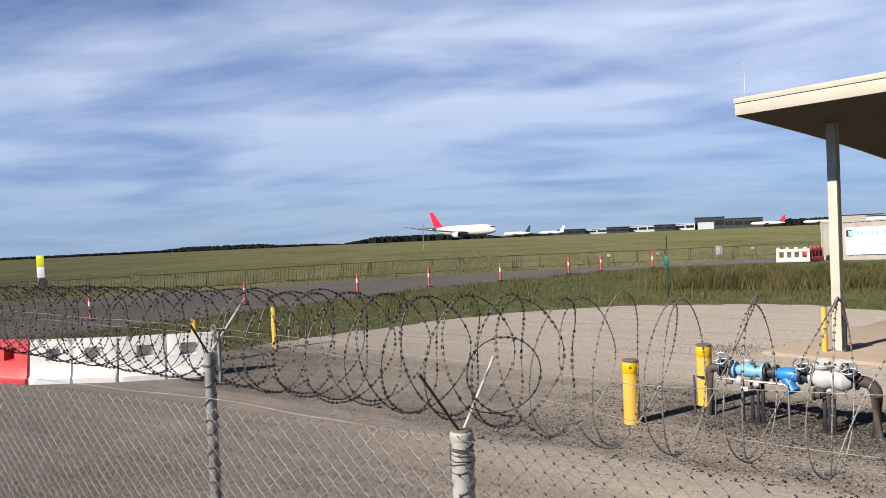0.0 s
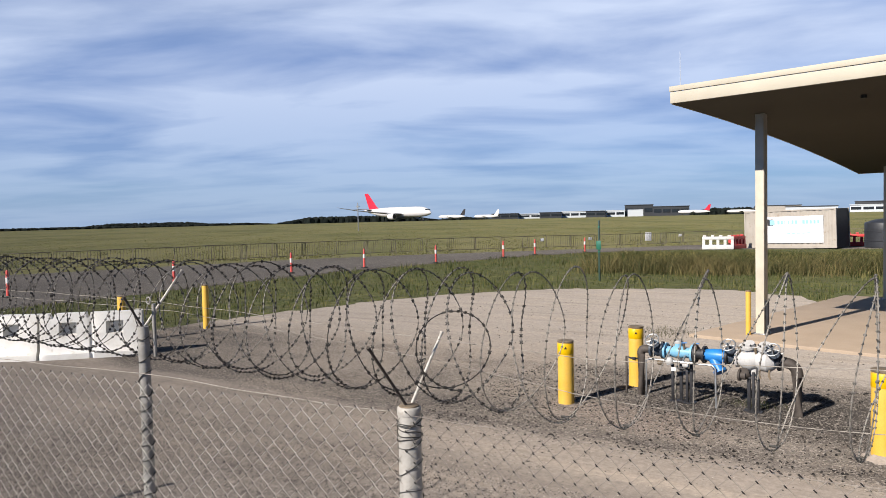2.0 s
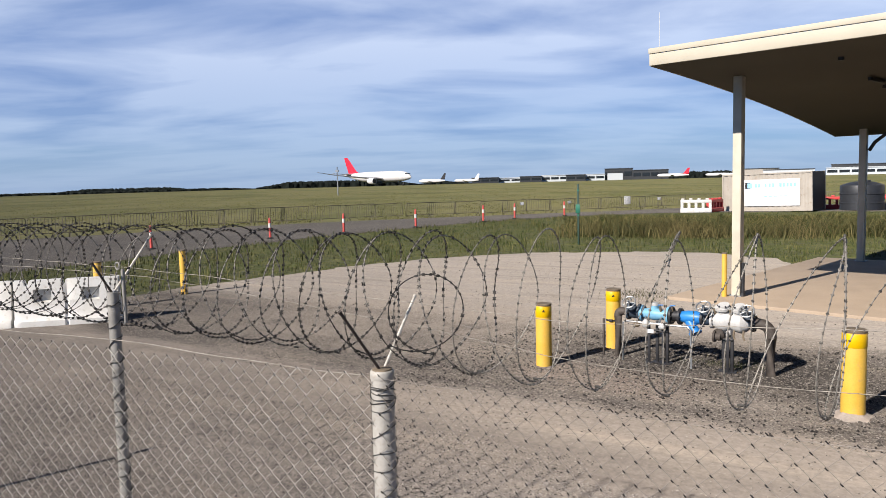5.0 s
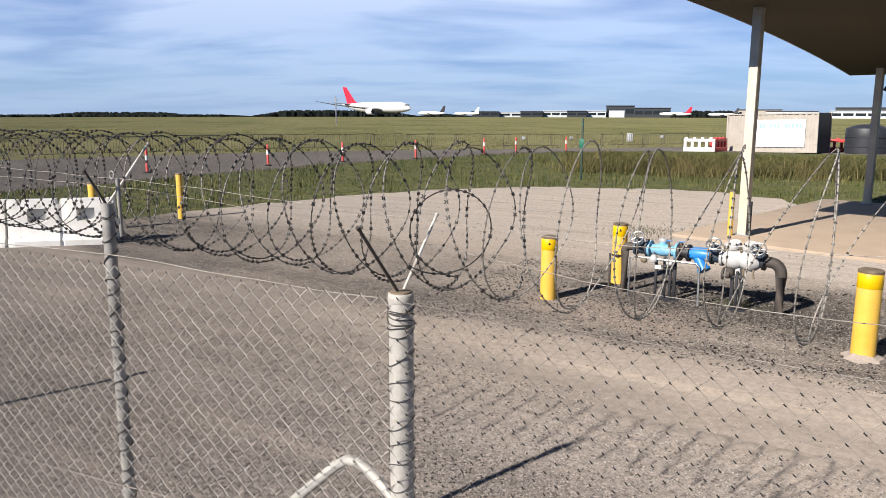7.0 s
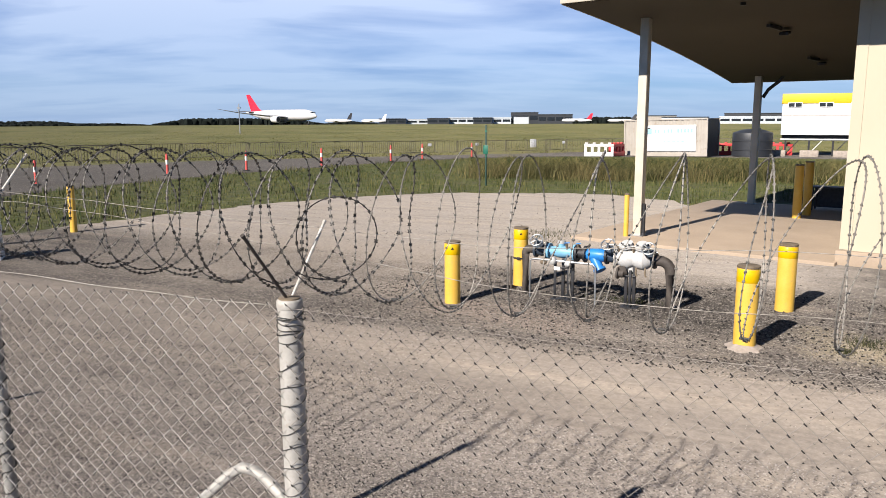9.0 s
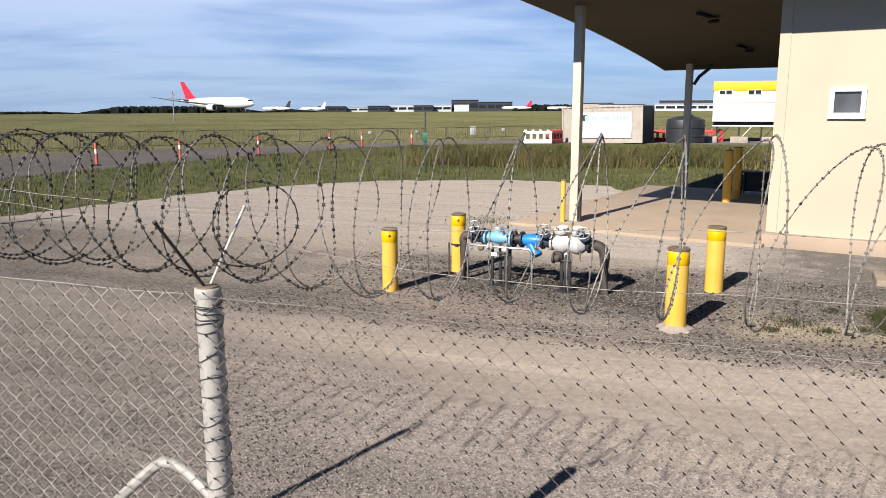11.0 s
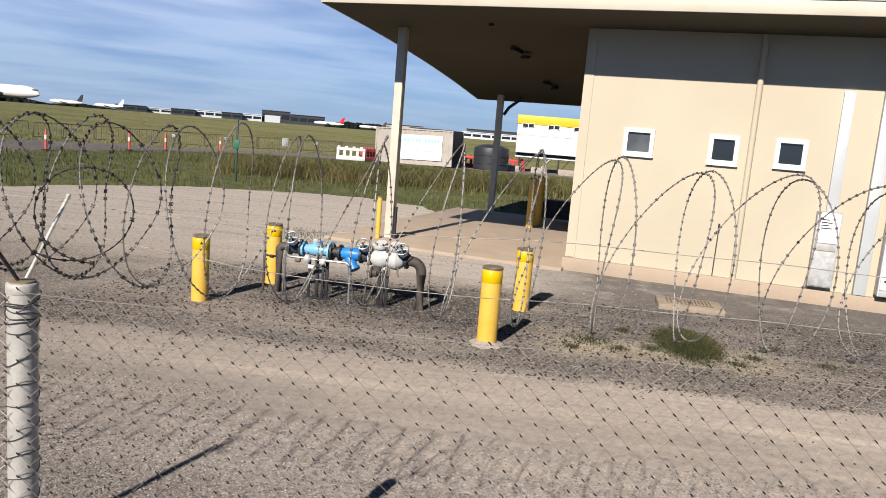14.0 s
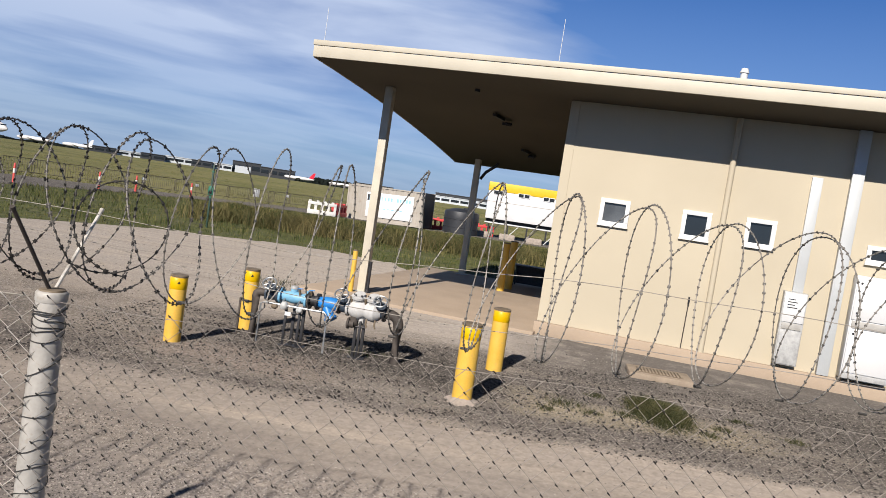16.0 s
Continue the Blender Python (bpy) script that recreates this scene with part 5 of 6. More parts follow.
for face_y, sgn in ((-1.22, -1), (1.22, 1)):
    prev = None
    for i in range(n + 1):
        x = -3.0 + 6.0 * i / n
        dep = 0.035 if (i // 2) % 2 else 0.0
        y = face_y - sgn * dep
        cur = [bm.verts.new((x, y, 0.15)), bm.verts.new((x, y, 2.5))]
        if prev:
            bm.faces.new((prev[0], cur[0], cur[1], prev[1]) if sgn < 0 else (prev[1], cur[1], cur[0], prev[0]))
        prev = cur
part("side_sheet", bm, M_CONT, ct, smooth=False)
bm = B()
for x in (-3.03, 2.93):
    for y in (-1.26, 1.16):
        box(bm, x, x + 0.1, y, y + 0.1, 0, 2.59)
for y in (-1.26, 1.18):
    box(bm, -2.93, 2.93, y, y + 0.08, 0.0, 0.15)
    box(bm, -2.93, 2.93, y, y + 0.08, 2.50, 2.58)
part("frame", bm, M_CONT, ct, smooth=False)
part("end_door", box(B(), 2.94, 3.0, -1.16, 1.16, 0.02, 2.56), M_CONTD, ct, "dark container end door")
part("end_sheet", box(B(), -3.0, -2.94, -1.16, 1.16, 0.02, 2.56), M_CONT, ct)
part("top_sheet", box(B(), -2.95, 2.95, -1.2, 1.2, 2.52, 2.57), M_CONT, ct)
sgn_ = part("sign_sheet", box(B(), -1.45, 2.25, -1.285, -1.265, 0.35, 2.15, 0.005), M_SIGNW, ct, "white advertising sheet")
part("logo_block", box(B(), -1.38, -1.02, -1.295, -1.287, 1.55, 1.98), M_CONTD, sgn_, "dark logo block")
part("logo_mark", box(B(), -1.22, -0.90, -1.302, -1.297, 1.58, 1.92), M_SIGNB, sgn_)
x = -0.72
for w in (0.22, 0.2, 0.12, 0.16, 0.2, 0.2, 0.0, 0.22, 0.2, 0.2, 0.2, 0.2):
    if w:
        part("letter_bar", box(B(), x, x + w - 0.06, -1.295, -1.287, 1.62, 1.88), M_SIGNB, sgn_, smooth=False)
    x += 0.235
for k in range(5):
    part("letter_bar", box(B(), -0.1 + k * 0.33, 0.12 + k * 0.33, -1.295, -1.287, 0.98, 1.04), M_SIGNB, sgn_, smooth=False)


def hollow_barrier(x, y, ang, material, label):
    t = thing("hollow_barrier", label, "barrier", pose(x, y, lift(x, y), 0, 0, ang))
    bm = B()
    box(bm, -1.0, 1.0, -0.2, 0.2, 0.0, 0.30, 0.04)
    box(bm, -1.0, 1.0, -0.12, 0.12, 0.66, 0.86, 0.03)
    for k in range(5):
        x_ = -0.9 + k * 0.45
        box(bm, x_ - 0.09, x_ + 0.09, -0.12, 0.12, 0.302, 0.658)
    for k in range(4):
        box(bm, -0.95 + k * 0.52, -0.75 + k * 0.52, -0.10, 0.10, 0.862, 0.96, 0.02)
    part("body", bm, material, t)
    return t


hollow_barrier(-12.9, 52.4, 13, M_WHITEPL, "white hollow plastic barrier at the road end")
hollow_barrier(-12.1, 54.3, 76, M_REDPL, "red hollow plastic barrier beside the container")
hollow_barrier(-5.6, 60.5, 5, M_REDPL, "red hollow plastic barrier behind the tank")
hollow_barrier(-1.9, 61.5, 5, M_REDPL, "red hollow plastic barrier under the site office")

tk = thing("water_tank", "black plastic water tank with a domed top", "tank", pose(-3.42, 57.6, lift(-3.65, 57.6) + 0.06))
part("shell", spin(B(), (0, 0, 0), (0, 0, 1), [(0, 1.32), (0.4, 1.32), (0.42, 1.35), (0.48, 1.35), (0.5, 1.32), (1.0, 1.32), (1.02, 1.35), (1.08, 1.35), (1.1, 1.32), (1.55, 1.32), (1.62, 1.28), (1.80, 0.75), (1.86, 0.35), (1.87, 0.0)], 36), M_TANK, tk)
part("hatch", cyl(B(), (0.3, -0.2, 1.84), (0.3, -0.2, 1.95), 0.22, 18), M_TANK, tk)

so = thing("site_office", "white raised site office with a yellow top band", "site office", pose(2.6, 62.5, lift(2.6, 62.5), 0, 0, 2))
part("body", box(B(), -4.4, 4.4, -1.5, 1.5, 1.50, 3.72, 0.03), M_BLDW, so)
part("yellow_band", box(B(), -4.44, 4.44, -1.54, 1.54, 3.724, 4.42, 0.02), M_BLDY, so, "yellow top band")
for k in range(4):
    w_ = new("window")
    w_.parent = so
    part("window_frame", box(B(), -4.05 + k * 2.0, -3.10 + k * 2.0, -1.548, -1.536, 3.46, 3.80), M_FRAMEW, w_)
    for j in range(2):
        part("pane", box(B(), -4.0 + k * 2.0 + j * 0.46, -3.62 + k * 2.0 + j * 0.46, -1.556, -1.549, 3.50, 3.76), M_GLASS, w_)
part("seam", box(B(), -4.39, 4.39, -1.508, -1.5005, 2.86, 2.90), M_CONT, so)
# black gap beneath the body: its shade put in as a solid dark block
part("underside_band", box(B(), -4.3, 4.3, -1.1, 1.1, 1.10, 1.498), M_DARK, so, "dark band for the shaded gap under the office")
part("beam", box(B(), -4.4, 4.4, -1.40, -1.30, 1.14, 1.24, 0.01), M_WHITE, so)
for k in range(6):
    x = -4.1 + k * 1.55
    part("leg", box(B(), x, x + 0.12, -1.28, -1.16, 0.0, 1.098), M_DARK, so)
    part("brace", cyl(B(), (x, -1.30, 0.05), (x + 0.9, -1.30, 1.12), 0.035, 6), M_WHITE if k % 2 else M_DARK, so)
for k in range(4):
    cb = thing("concrete_block", "pale concrete block on the ground by the site office", "block", pose(-1.9 + k * 2.1, 59.4, lift(0, 59)))
    part("block", box(B(), -0.6, 0.6, -0.3, 0.3, 0, 0.45, 0.03), M_CONC, cb)


# ---- the airliner on the runway ----
PZ = lift(-266, 349)
HEAD = math.degrees(math.atan2(-0.18, 0.984))
pl = thing("airliner", "white twin-engine airliner with a red tail on the runway", "aircraft", pose(-266, 349, PZ, 0, 0, HEAD))
prof = [(0.0, 0.05), (0.6, 0.75), (1.6, 1.35), (3.2, 2.0), (5.5, 2.55), (8.5, 2.88), (12, 2.95), (34, 2.95), (40, 2.65), (46, 1.95), (51, 1.2), (55, 0.55), (56.7, 0.2)]
bm = B()
spin(bm, (28, 0, 5.4), (-1, 0, 0), prof, 32)
for v in bm.verts:
    back = max(0.0, (-6 - v.co.x) / 22.7)
    v.co.z += 1.6 * back * back
    front = max(0.0, (v.co.x - 20) / 8)
    v.co.z -= 0.75 * front * front
fus = part("fuselage", bm, M_PLANEW, pl)
for s in (-1, 1):
    bm = B()
    box(bm, 25.4, 26.5, s * 0.55 - 0.5, s * 0.55 + 0.5, 6.35, 6.85)
    for v in bm.verts:
        v.co.y = s * (0.15 + abs(v.co.y) * 1.25)
        v.co.x -= abs(v.co.y) * 0.55
    part("cockpit_window", bm, M_GLASS, fus, smooth=False)


def aerofoil(bm, sections):
    """Lofted wing: rows of (leading x, y, z, chord, thickness)."""
    rings = []
    for lx, y, z, c, th in sections:
        ring = []
        for u, h in ((0, 0), (0.08, 0.6), (0.3, 1.0), (0.65, 0.6), (1.0, 0.05), (0.65, -0.35), (0.3, -0.5), (0.08, -0.4)):
            ring.append(bm.verts.new((lx - u * c, y, z + h * th)))
        rings.append(ring)
    for a_, b_ in zip(rings, rings[1:]):
        for k in range(8):
            bm.faces.new((a_[k], a_[(k + 1) % 8], b_[(k + 1) % 8], b_[k]))
    bm.faces.new(rings[0])
    bm.faces.new(rings[-1])
    bmesh.ops.recalc_face_normals(bm, faces=bm.faces[:])
    return bm


for s in (-1, 1):
    part("wing", aerofoil(B(), [(9.0, s * 2.2, 4.1, 12.5, 0.9), (1.5, s * 10.5, 5.0, 7.2, 0.55), (-7.5, s * 21.5, 6.6, 3.6, 0.3), (-14.0, s * 28.5, 8.2, 1.6, 0.15), (-16.5, s * 30.0, 8.7, 0.5, 0.05)]), M_PLANEG, pl, "grey swept wing")
    part("tailplane", aerofoil(B(), [(-19.5, s * 0.6, 7.0, 6.2, 0.4), (-26.5, s * 9.8, 7.9, 2.0, 0.15)]), M_PLANEG, pl)
    en = part("engine", spin(B(), (8.8, s * 9.8, 3.05), (-1, 0, 0), [(0, 1.55), (0.3, 1.78), (1.5, 1.85), (3.6, 1.7), (4.8, 1.35), (4.85, 0.8), (6.2, 0.25)], 26), M_PLANEW, pl, "white engine nacelle")
    part("intake", cyl(B(), (8.81, s * 9.8, 3.05), (8.87, s * 9.8, 3.05), 1.38, 26), M_DARK, en)
    part("pylon", box(B(), 2.5, 7.0, s * 9.8 - 0.2, s * 9.8 + 0.2, 4.55, 5.2), M_PLANEG, en)
    gear = part("main_gear", cyl(B(), (-1.5, s * 4.6, 0.7), (-1.5, s * 4.2, 4.2), 0.25, 12), M_PLANEG, pl)
    for dx in (-0.9, 0.9):
        for dy in (-0.55, 0.55):
            part("wheel", cyl(B(), (-1.5 + dx, s * 4.6 + dy - 0.22, 0.65), (-1.5 + dx, s * 4.6 + dy + 0.22, 0.65), 0.65, 18), M_TYRE, gear)
ng = part("nose_gear", cyl(B(), (21.5, 0, 0.5), (21.5, 0, 3.0), 0.16, 10), M_PLANEG, pl)
for dy in (-0.35, 0.35):
    part("wheel", cyl(B(), (21.5, dy - 0.16, 0.5), (21.5, dy + 0.16, 0.5), 0.5, 16), M_TYRE, ng)
bm = B()
rings = []
for z, lx, c, th in ((7.6, -15.0, 9.6, 0.32), (9.0, -17.6, 7.6, 0.30), (17.0, -25.2, 3.2, 0.14)):
    rings.append([bm.verts.new(p) for p in ((lx, 0, z), (lx - 0.3 * c, th, z), (lx - c, 0.02, z), (lx - 0.3 * c, -th, z))])
for a_, b_ in zip(rings, rings[1:]):
    for k in range(4):
        bm.faces.new((a_[k], a_[(k + 1) % 4], b_[(k + 1) % 4], b_[k]))
bm.faces.new(rings[-1])
bmesh.ops.recalc_face_normals(bm, faces=bm.faces[:])
part("tail_fin", bm, M_PLANER, pl, "red tail fin")
part("belly_fairing", spin(B(), (10, 0, 3.6), (-1, 0, 0), [(0, 0.3), (3, 1.9), (9, 2.2), (15, 1.9), (19, 0.3)], 20), M_PLANEG, pl)


# ---- far buildings, parked tails, trees ----
def far_block(az0, az1, d, h0, h1, material, label, name="terminal_building", depth=20, strip=None):
    a_, b_ = polar(az0, d), polar(az1, d)
    c_ = (a_ + b_) / 2
    z = lift(c_.x, c_.y)
    L = (b_ - a_).length
    ang = math.degrees(math.atan2(b_.y - a_.y, b_.x - a_.x))
    t = thing(name, label, "building", pose(c_.x, c_.y, z, 0, 0, ang))
    w = part("wall", box(B(), -L / 2, L / 2, 0, depth, h0, h1), material, t, smooth=False)
    part("roof", box(B(), -L / 2 - 0.4, L / 2 + 0.4, -0.5, depth + 0.5, h1, h1 + 0.6), M_TERMW if strip == "light" else M_TERM, t, smooth=False)
    if strip:
        k = max(2, int(L / 8))
        for i in range(k):
            x0 = -L / 2 + L * (i + 0.08) / k
            part("window", box(B(), x0, x0 + L / k * 0.84, -0.12, 0.05, h0 + (h1 - h0) * 0.35, h0 + (h1 - h0) * 0.75), M_GLASS, w, smooth=False)
    return t


D = 720
far_block(-30.2, -28.2, D, 0, 4.8, M_TERM, "low dark glass terminal pier far across the airfield", strip="dark")
far_block(-28.2, -26.4, D + 8, 0, 4.2, M_TERMW, "pale terminal link far across the airfield", strip="light")
far_block(-26.6, -25.0, D - 5, 0, 5.0, M_TERM, "dark terminal gate block far across the airfield", strip="dark")
far_block(-25.0, -20.4, D + 10, 0, 5.6, M_TERMW, "long pale terminal wing far across the airfield", strip="light")
far_block(-23.2, -21.8, D - 8, 0, 5.4, M_TERM, "dark terminal gate block far across the airfield", strip="dark")
far_block(-20.2, -19.1, D - 4, 0, 6.6, M_TERMW, "white terminal end wall far across the airfield")
far_block(-20.4, -18.4, D + 30, 0, 10.6, M_TERM, "tall dark terminal hall far across the airfield", strip="dark")
far_block(-18.4, -15.9, D + 30, 0, 8.6, M_TERM, "dark glazed terminal hall far across the airfield", strip="dark")
far_block(-9.6, -6.4, D - 60, 0, 5.0, M_TERMW, "long dark hangar roof beyond the container", "hangar")
far_block(-5.7, 3.0, D - 40, 0, 5.4, M_TERMW, "pale terminal pier beyond the tank", strip="light")
far_block(-5.4, 3.0, D + 5, 0, 8.6, M_TERM, "dark roofed terminal hall beyond the tank", strip="dark")
far_block(-11.4, -8.6, D - 20, 0, 6.6, M_CONT, "brown roofed hangar beyond the container", "hangar")


def parked_tail(az, d, colour, s=1.0, lab="white"):
    c_ = polar(az, d)
    t = thing("parked_aircraft", f"parked white airliner with a {lab} tail, far off", "aircraft", pose(c_.x, c_.y, lift(c_.x, c_.y), 0, 0, 172) @ Matrix.Scale(s, 4))
    bm = B()
    spin(bm, (-20, 0, 4.3), (1, 0, 0), [(0, 0.4), (8, 1.6), (14, 2.0), (34, 2.0), (38, 1.4), (40, 0.2)], 16)
    part("fuselage", bm, M_PLANEW, t)
    bm = B()
    rings = []
    for z, lx, c in ((5.6, -12.5, 7.0), (12.6, -18.5, 2.6)):
        rings.append([bm.verts.new(p) for p in ((lx, 0, z), (lx - c * 0.4, 0.25, z), (lx - c, 0, z), (lx - c * 0.4, -0.25, z))])
    for k in range(4):
        bm.faces.new((rings[0][k], rings[0][(k + 1) % 4], rings[1][(k + 1) % 4], rings[1][k]))
    bm.faces.new(rings[1])
    part("tail_fin", bm, colour, t)
    for s_ in (-1, 1):
        part("wing", aerofoil(B(), [(3.5, s_ * 1.5, 3.4, 6.0, 0.5), (-6.0, s_ * 16.0, 4.6, 1.5, 0.15)]), M_PLANEG, t)
    for gx in (-1.0, 14.0):
        part("gear", cyl(B(), (gx, 0, 0), (gx, 0, 3.0), 0.5, 8), M_TYRE, t)


parked_tail(-33.2, 700, M_DARK, 0.8, "dark and white")
parked_tail(-30.6, 705, M_PLANEW, 0.72, "white")
parked_tail(-15.6, 690, M_PLANER, 0.72, "red")
parked_tail(-12.4, 700, M_TERM, 0.65, "dark")

for az0, az1, d, h, seed in ((-74, -46, 1500, 6, 1), (-46, -34.5, 1100, 12, 2), (-34.5, -30, 1250, 7, 3), (-16.5, -9.8, 1000, 11, 4), (-60, -50, 1700, 13, 5), (2.5, 40, 1200, 10, 6), (-120, -74, 1500, 12, 7)):
    rs = np.random.RandomState(seed)
    vs, fs = [], []
    n = int(abs(az1 - az0) * 40)
    for i in range(n):
        az = az0 + (az1 - az0) * rs.rand()
        edge = min(1.0, 0.25 + min(az - az0, az1 - az) / 3.0)
        c_ = polar(az, d + rs.uniform(-30, 30))
        zb = lift(c_.x, c_.y)
        hh = h * 0.8 * edge * rs.uniform(0.75, 1.05)
        wv = rs.uniform(3, 8)
        b0 = len(vs)
        m_ = 7
        for j in range(m_):
            a = 2 * math.pi * j / m_
            k1, k2 = rs.uniform(0.7, 1.1), rs.uniform(0.5, 0.9)
            vs.append((c_.x + wv * k1 * math.cos(a), c_.y + wv * k1 * math.sin(a), zb - 1))
            vs.append((c_.x + wv * k2 * 1.1 * math.cos(a), c_.y + wv * k2 * 1.1 * math.sin(a), zb + hh * rs.uniform(0.55, 0.8)))
        vs.append((c_.x, c_.y, zb + hh))
        for j in range(m_):
            q = (j + 1) % m_
            fs.append((b0 + 2 * j, b0 + 2 * q, b0 + 2 * q + 1, b0 + 2 * j + 1))
            fs.append((b0 + 2 * j + 1, b0 + 2 * q + 1, b0 + 2 * m_))
    tagged(part("far_trees", (np.array(vs), fs), M_TREES, smooth=False), "dark line of trees along the far horizon", "trees", kind="stuff")

lm = thing("mast", "thin grey mast out on the airfield", "mast", pose(*polar(-40.2, 150), 0))
lm.location.z = lift(lm.location.x, lm.location.y)
part("pole", cyl(B(), (0, 0, 0), (0, 0, 5.5), 0.10, 8), M_GALV, lm)
part("sensor", box(B(), -0.35, 0.35, -0.1, 0.1, 4.6, 4.9), M_GALV, lm)


# ---- grass blades, weeds, stones ----
def blades(name, n, place, height, width, material, label, seed, lean=0.35, per=1):
    rs = np.random.RandomState(seed)
    xy = place(rs, n)
    n = len(xy)
    h = height(rs, xy)
    a = rs.uniform(0, 2 * np.pi, n)
    w = width * rs.uniform(0.6, 1.4, n)
    z = terrain(xy[:, 0], xy[:, 1]) - 0.04
    dx, dy = np.cos(a) * w, np.sin(a) * w
    la = rs.uniform(0, 2 * np.pi, n)
    ll = h * lean * rs.uniform(0.2, 1.3, n)
    lx, ly = np.cos(la) * ll, np.sin(la) * ll
    p0 = np.stack([xy[:, 0] - dx, xy[:, 1] - dy, z], 1)
    p1 = np.stack([xy[:, 0] + dx, xy[:, 1] + dy, z], 1)
    p2 = np.stack([xy[:, 0] + dx * 0.7 + lx * 0.35, xy[:, 1] + dy * 0.7 + ly * 0.35, z + h * 0.62], 1)
    p3 = np.stack([xy[:, 0] - dx * 0.7 + lx * 0.35, xy[:, 1] - dy * 0.7 + ly * 0.35, z + h * 0.62], 1)
    p4 = np.stack([xy[:, 0] + lx, xy[:, 1] + ly, z + h], 1)
    v = np.stack([p0, p1, p2, p3, p4], 1).reshape(-1, 3)
    b = np.arange(n)[:, None] * 5
    faces = [tuple(q) for q in (b + np.array([0, 1, 2, 3]))] + [tuple(q) for q in (b + np.array([3, 2, 4]))]
    me = bpy.data.meshes.new(name)
    me.from_pydata(v.tolist(), [], [tuple(int(i) for i in f) for f in faces])
    me.materials.append(material)
    return tagged(new(name, me), label, "grass", kind="stuff")


YF = np.array(yard_far[2:])


def outside_yard(xy):
    """True beyond the yard's far edge and short of the road and the slab."""
    az = np.arctan2(xy[:, 0], xy[:, 1])
    az_f, r_f = np.arctan2(YF[:, 0], YF[:, 1]), np.hypot(YF[:, 0], YF[:, 1])
    edge = np.interp(az, az_f, r_f, right=24.5)
    rn = np.array(road_near)
    raz, rr = np.arctan2(rn[:, 0], rn[:, 1]), np.hypot(rn[:, 0], rn[:, 1])
    road_r = np.interp(az, raz, rr)
    r = np.hypot(xy[:, 0], xy[:, 1])
    return (r > edge + 0.1) & (r < road_r - 0.2)


def polar_scatter(az0, az1, r0, r1):
    def go(rs, n):
        az = np.radians(rs.uniform(az0, az1, n))
        r = np.sqrt(rs.uniform(r0 * r0, r1 * r1, n))
        xy = np.stack([r * np.sin(az), r * np.cos(az)], 1)
        return xy[outside_yard(xy)]
    return go


def clump(xy, f=0.5, ph=0.0):
    return 0.5 + 0.25 * np.sin(xy[:, 0] * f + ph) * np.cos(xy[:, 1] * f * 1.3 + ph) + 0.25 * np.sin(xy[:, 0] * f * 2.7 + xy[:, 1] * f * 2.1)


blades("meadow_grass", 80000, polar_scatter(-68, 6, 17, 56), lambda rs, xy: (0.03 + 0.06 * clump(xy)) * rs.uniform(0.6, 1.3, len(xy)), 0.009, M_BLADE, "green and straw verge grass between yard and road", 21)
def rough_top(xy):
    """Uneven height of the tall stand, from many waves of no common length."""
    x, y = xy[:, 0], xy[:, 1]
    return 0.5 + 0.14 * np.sin(x * 1.37 + 0.6 * np.sin(y * 0.9)) + 0.12 * np.sin(x * 3.11 + y * 1.7) + 0.10 * np.sin(x * 6.3 - y * 2.9 + 1.0) + 0.08 * np.sin(x * 0.53 + 2.0)


def tall(rs, xy):
    r = np.hypot(xy[:, 0], xy[:, 1]) + 0.5 * np.sin(xy[:, 0] * 1.9) + 0.3 * np.sin(xy[:, 0] * 4.3)
    front = np.clip((r - 31.0) / 1.2, 0.06, 1) * np.clip((47 - r) / 8, 0.15, 1)
    return (0.22 + 0.62 * rough_top(xy)) * front * rs.uniform(0.45, 1.0, len(xy))


blades("tall_grass", 34000, polar_scatter(-23, 5, 30.5, 47), tall, 0.013, M_BLADEDRY, "tall rank green grass beyond the yard", 22, 1.0)
for cx_, cy_, sx_, n_, seed_ in ((-8.6, 30.6, 1.5, 2600, 51), (-5.2, 31.4, 1.3, 900, 52), (-1.2, 32.4, 1.6, 1500, 53), (-11.8, 29.8, 0.7, 250, 54)):
    blades("straw_grass", n_, lambda rs, n, c=(cx_, cy_, sx_): np.stack([rs.normal(c[0], c[2], n), c[1] + rs.normal(0, 0.7, n) + 0.12 * (rs.rand(n) - 0.5)], 1), lambda rs, xy: rs.uniform(0.5, 1.05, len(xy)) * (0.55 + 0.45 * rough_top(xy)), 0.010, M_BLADESTRAW, "tall dry straw-coloured grass clump", seed_, 0.95)
blades("verge_grass", 26000, polar_scatter(-66, 4, 18, 46), lambda rs, xy: (0.08 + 0.30 * np.clip(clump(xy, 0.7, 0.4) * 1.4 - 0.4, 0, 1)) * rs.uniform(0.5, 1.1, len(xy)), 0.010, M_BLADE, "taller green tufts in the verge", 23, 0.35)


def field(rs, n):
    """Tufts over the airfield beyond the road, thinning with distance."""
    az, r = np.radians(rs.uniform(-72, 8, n)), 50 * (190 / 50) ** rs.rand(n)
    xy = np.stack([r * np.sin(az), r * np.cos(az)], 1)
    rf_ = np.array(road_far)
    edge = np.interp(az, np.arctan2(rf_[:, 0], rf_[:, 1]), np.hypot(rf_[:, 0], rf_[:, 1]))
    keep = (r > edge + 0.8) & (clump(xy, 0.19, 0.3) + 0.25 * rs.rand(n) > 0.52) & ~((xy[:, 0] > -16) & (r < 68))
    return xy[keep]


blades("field_tufts", 60000, field, lambda rs, xy: rs.uniform(0.05, 0.12, len(xy)), 0.03, M_BLADEFIELD, "uneven green and straw-coloured tufts over the airfield", 24, 0.8)


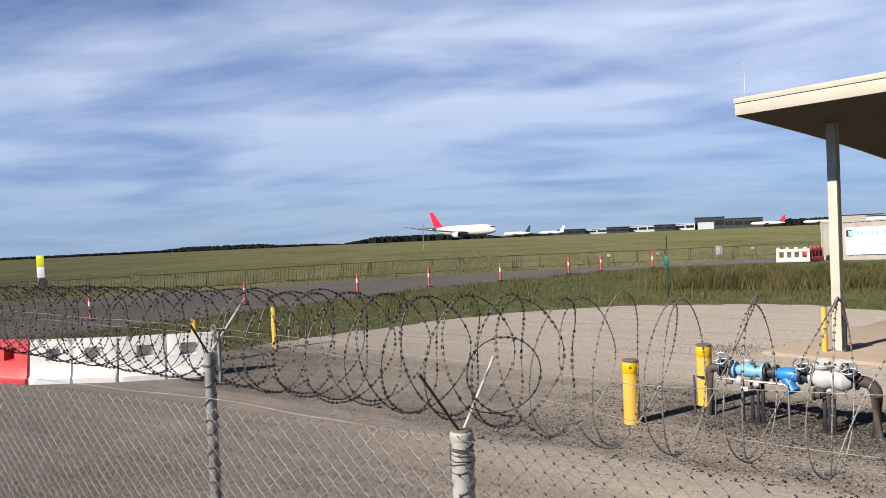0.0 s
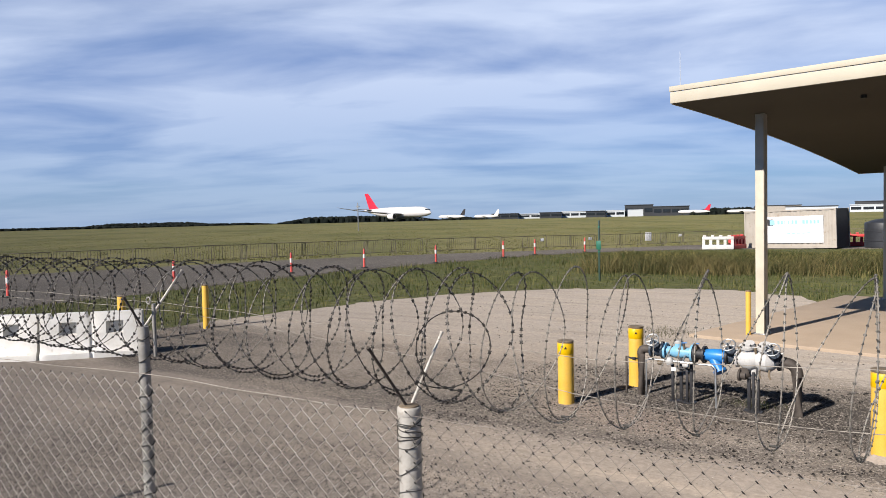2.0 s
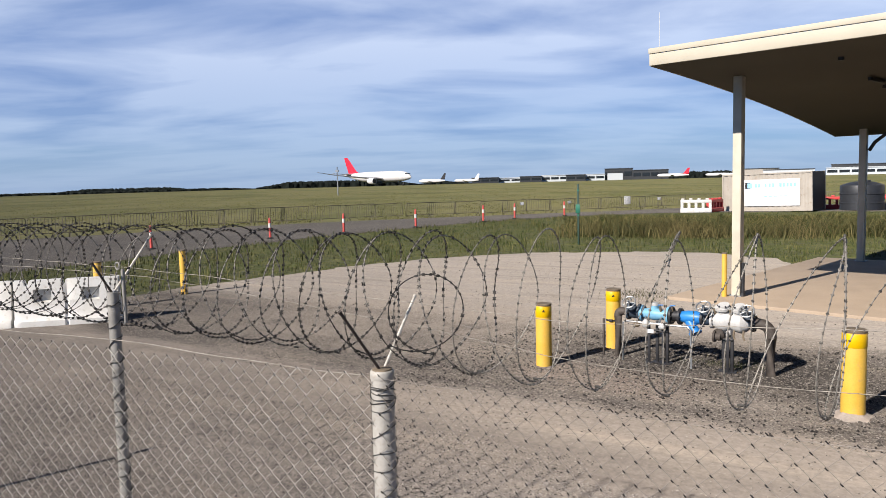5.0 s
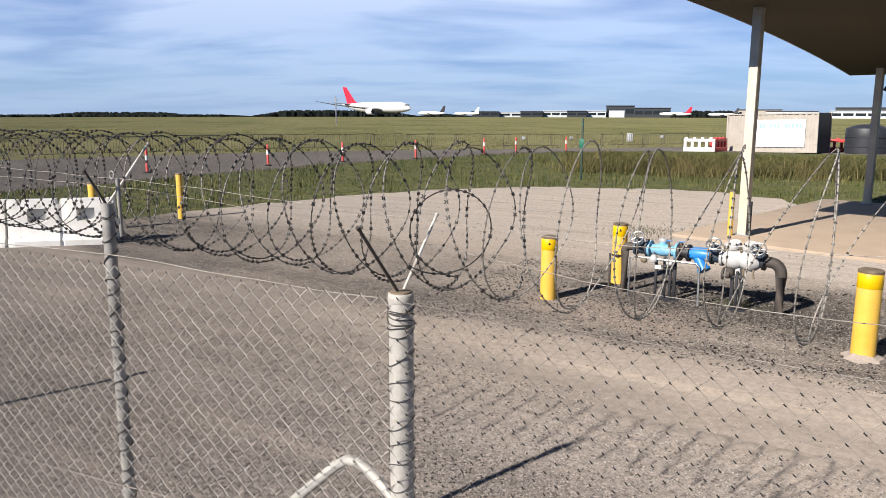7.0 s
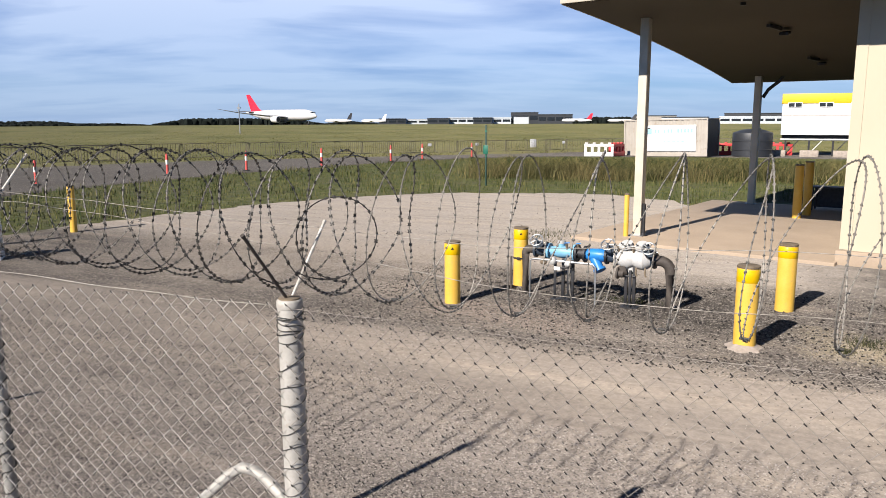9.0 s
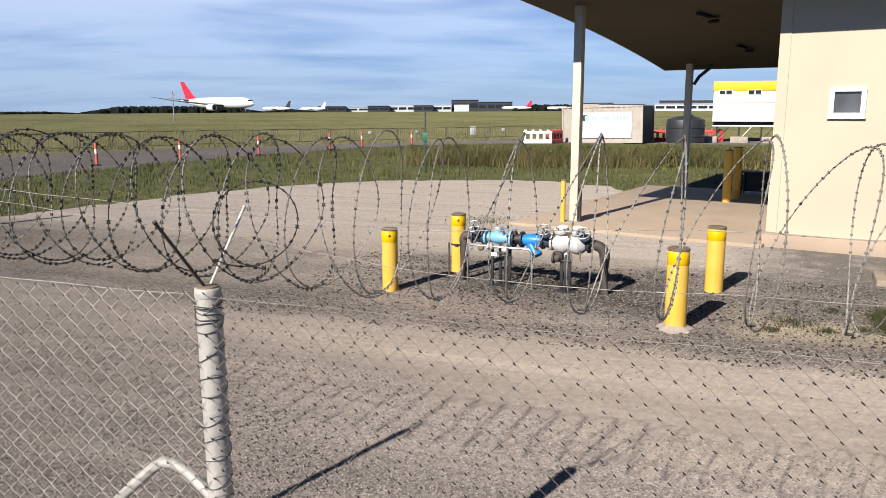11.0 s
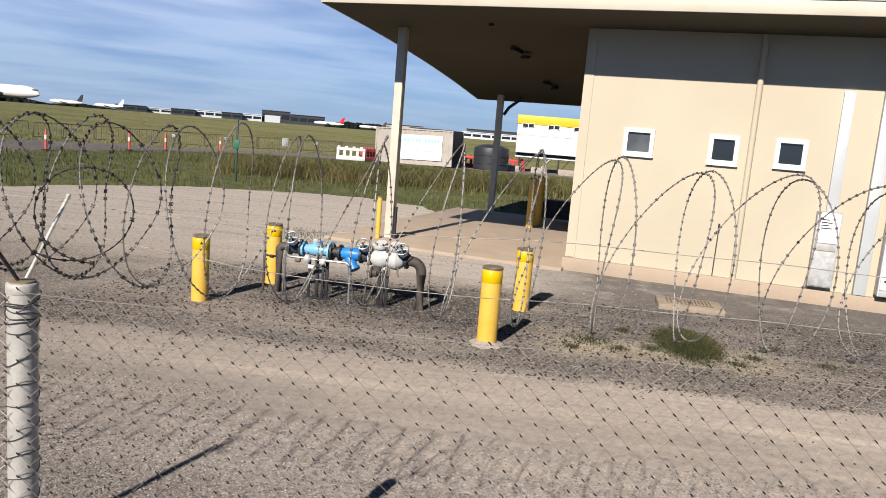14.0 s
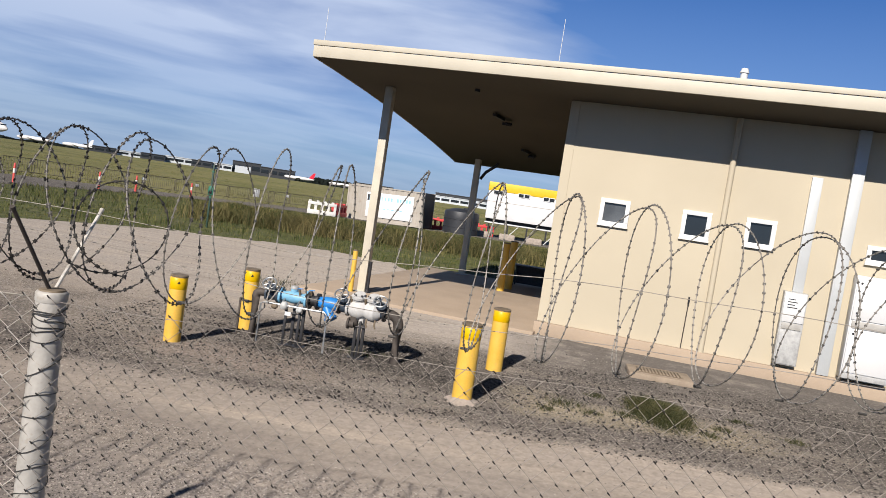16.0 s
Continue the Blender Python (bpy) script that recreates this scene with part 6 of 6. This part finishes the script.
def gauss(cx, cy, sx, sy):
    return lambda rs, n: np.stack([rs.normal(cx, sx, n), rs.normal(cy, sy, n)], 1)


short = lambda lo, hi: (lambda rs, xy: rs.uniform(lo, hi, len(xy)))
def mound(cx, cy, sx, sy, top):
    """A low bushy weed: blades rise towards the middle of the plant."""
    return lambda rs, xy: (0.03 + top * np.exp(-((xy[:, 0] - cx) / sx) ** 2 / 2 - ((xy[:, 1] - cy) / sy) ** 2 / 2)) * rs.uniform(0.4, 1.1, len(xy))


blades("weed_patch", 14000, gauss(2.05, 9.55, 0.25, 0.50), mound(2.05, 9.55, 0.28, 0.50, 0.13), 0.006, M_BLADELOW, "bushy green and straw weeds growing through the gravel", 31, 1.1)
for i_, (cx_, cy_) in enumerate(((1.15, 9.0), (1.55, 9.15), (2.75, 9.2), (3.1, 9.75), (0.6, 8.85), (2.5, 8.85), (3.6, 9.2), (1.3, 9.9))):
    blades("weed_patch", 420, gauss(cx_, cy_, 0.10, 0.08), mound(cx_, cy_, 0.12, 0.1, 0.07), 0.005, M_BLADELOW, "small dry weed tuft on sandy ground", 131 + i_, 0.9)
blades("weed_patch", 420, gauss(0.85, 9.2, 0.12, 0.12), short(0.04, 0.11), 0.004, M_BLADELOW, "small weed tuft in the gravel", 32, 0.6)
blades("weed_patch", 420, gauss(-1.95, 10.15, 0.22, 0.10), short(0.04, 0.10), 0.004, M_BLADELOW, "small weeds under the pipework", 33, 0.6)
blades("weed_patch", 700, gauss(-4.7, 15.2, 0.35, 0.5), short(0.04, 0.12), 0.005, M_BLADELOW, "weeds along the slab edge", 34, 0.6)
blades("weed_patch", 260, gauss(-1.2, 14.95, 0.5, 0.05), short(0.03, 0.08), 0.007, M_BLADELOW, "weeds along the slab edge", 35, 0.6)
blades("weed_patch", 900, gauss(3.3, 14.35, 1.5, 0.06), short(0.03, 0.12), 0.007, M_BLADELOW, "weeds along the wall footing", 36, 0.6)


def stones(n, seed, place, lo, hi, label, material=M_STONE):
    rs = np.random.RandomState(seed)
    xy = place(rs, n)
    n = len(xy)
    s = lo * (hi / lo) ** (rs.rand(n) ** 2.2)
    base = np.array([(1, 0, 0), (0, 1, 0), (-1, 0, 0), (0, -1, 0), (0, 0, 0.7), (0, 0, -0.5)], float)
    a = rs.uniform(0, 2 * np.pi, n)
    c, q = np.cos(a), np.sin(a)
    v = base[None] * s[:, None, None] * rs.uniform(0.6, 1.3, (n, 6, 1))
    vx, vy = v[..., 0] * c[:, None] - v[..., 1] * q[:, None], v[..., 0] * q[:, None] + v[..., 1] * c[:, None]
    v = np.stack([vx + xy[:, :1], vy + xy[:, 1:], v[..., 2] + (s * 0.25)[:, None]], -1).reshape(-1, 3)
    tri = np.array([(0, 1, 4), (1, 2, 4), (2, 3, 4), (3, 0, 4), (1, 0, 5), (2, 1, 5), (3, 2, 5), (0, 3, 5)])
    f = (np.arange(n)[:, None, None] * 6 + tri[None]).reshape(-1, 3)
    me = bpy.data.meshes.new("gravel_stones")
    me.from_pydata(v.tolist(), [], f.tolist())
    me.materials.append(material)
    tagged(new("gravel_stones", me), label, "gravel", kind="stuff")


uni = lambda x0, x1, y0, y1: (lambda rs, n: np.stack([rs.uniform(x0, x1, n), rs.uniform(y0, y1, n)], 1))
stones(36000, 41, uni(-9, -2.2, 3.0, 6.2), 0.0045, 0.013, "loose dark and pale gravel beside the fence")
stones(24000, 45, uni(-2.4, 3, 3.0, 5.7), 0.005, 0.013, "loose grey gravel beside the fence", M_STONEPALE)
stones(22000, 42, uni(-5.5, 6.5, 7.5, 11.5), 0.006, 0.024, "coarse dark gravel round the pipework", M_STONEDARK)
stones(5000, 46, uni(-9, -3.2, 6.0, 8.4), 0.005, 0.015, "loose gravel spread over the wheel track")
stones(1500, 43, uni(-6, 5, 5.6, 7.6), 0.005, 0.014, "scattered stones on the dusty track")
stones(3000, 44, uni(-12, 2, 11, 20), 0.006, 0.018, "scattered stones on the pale yard")
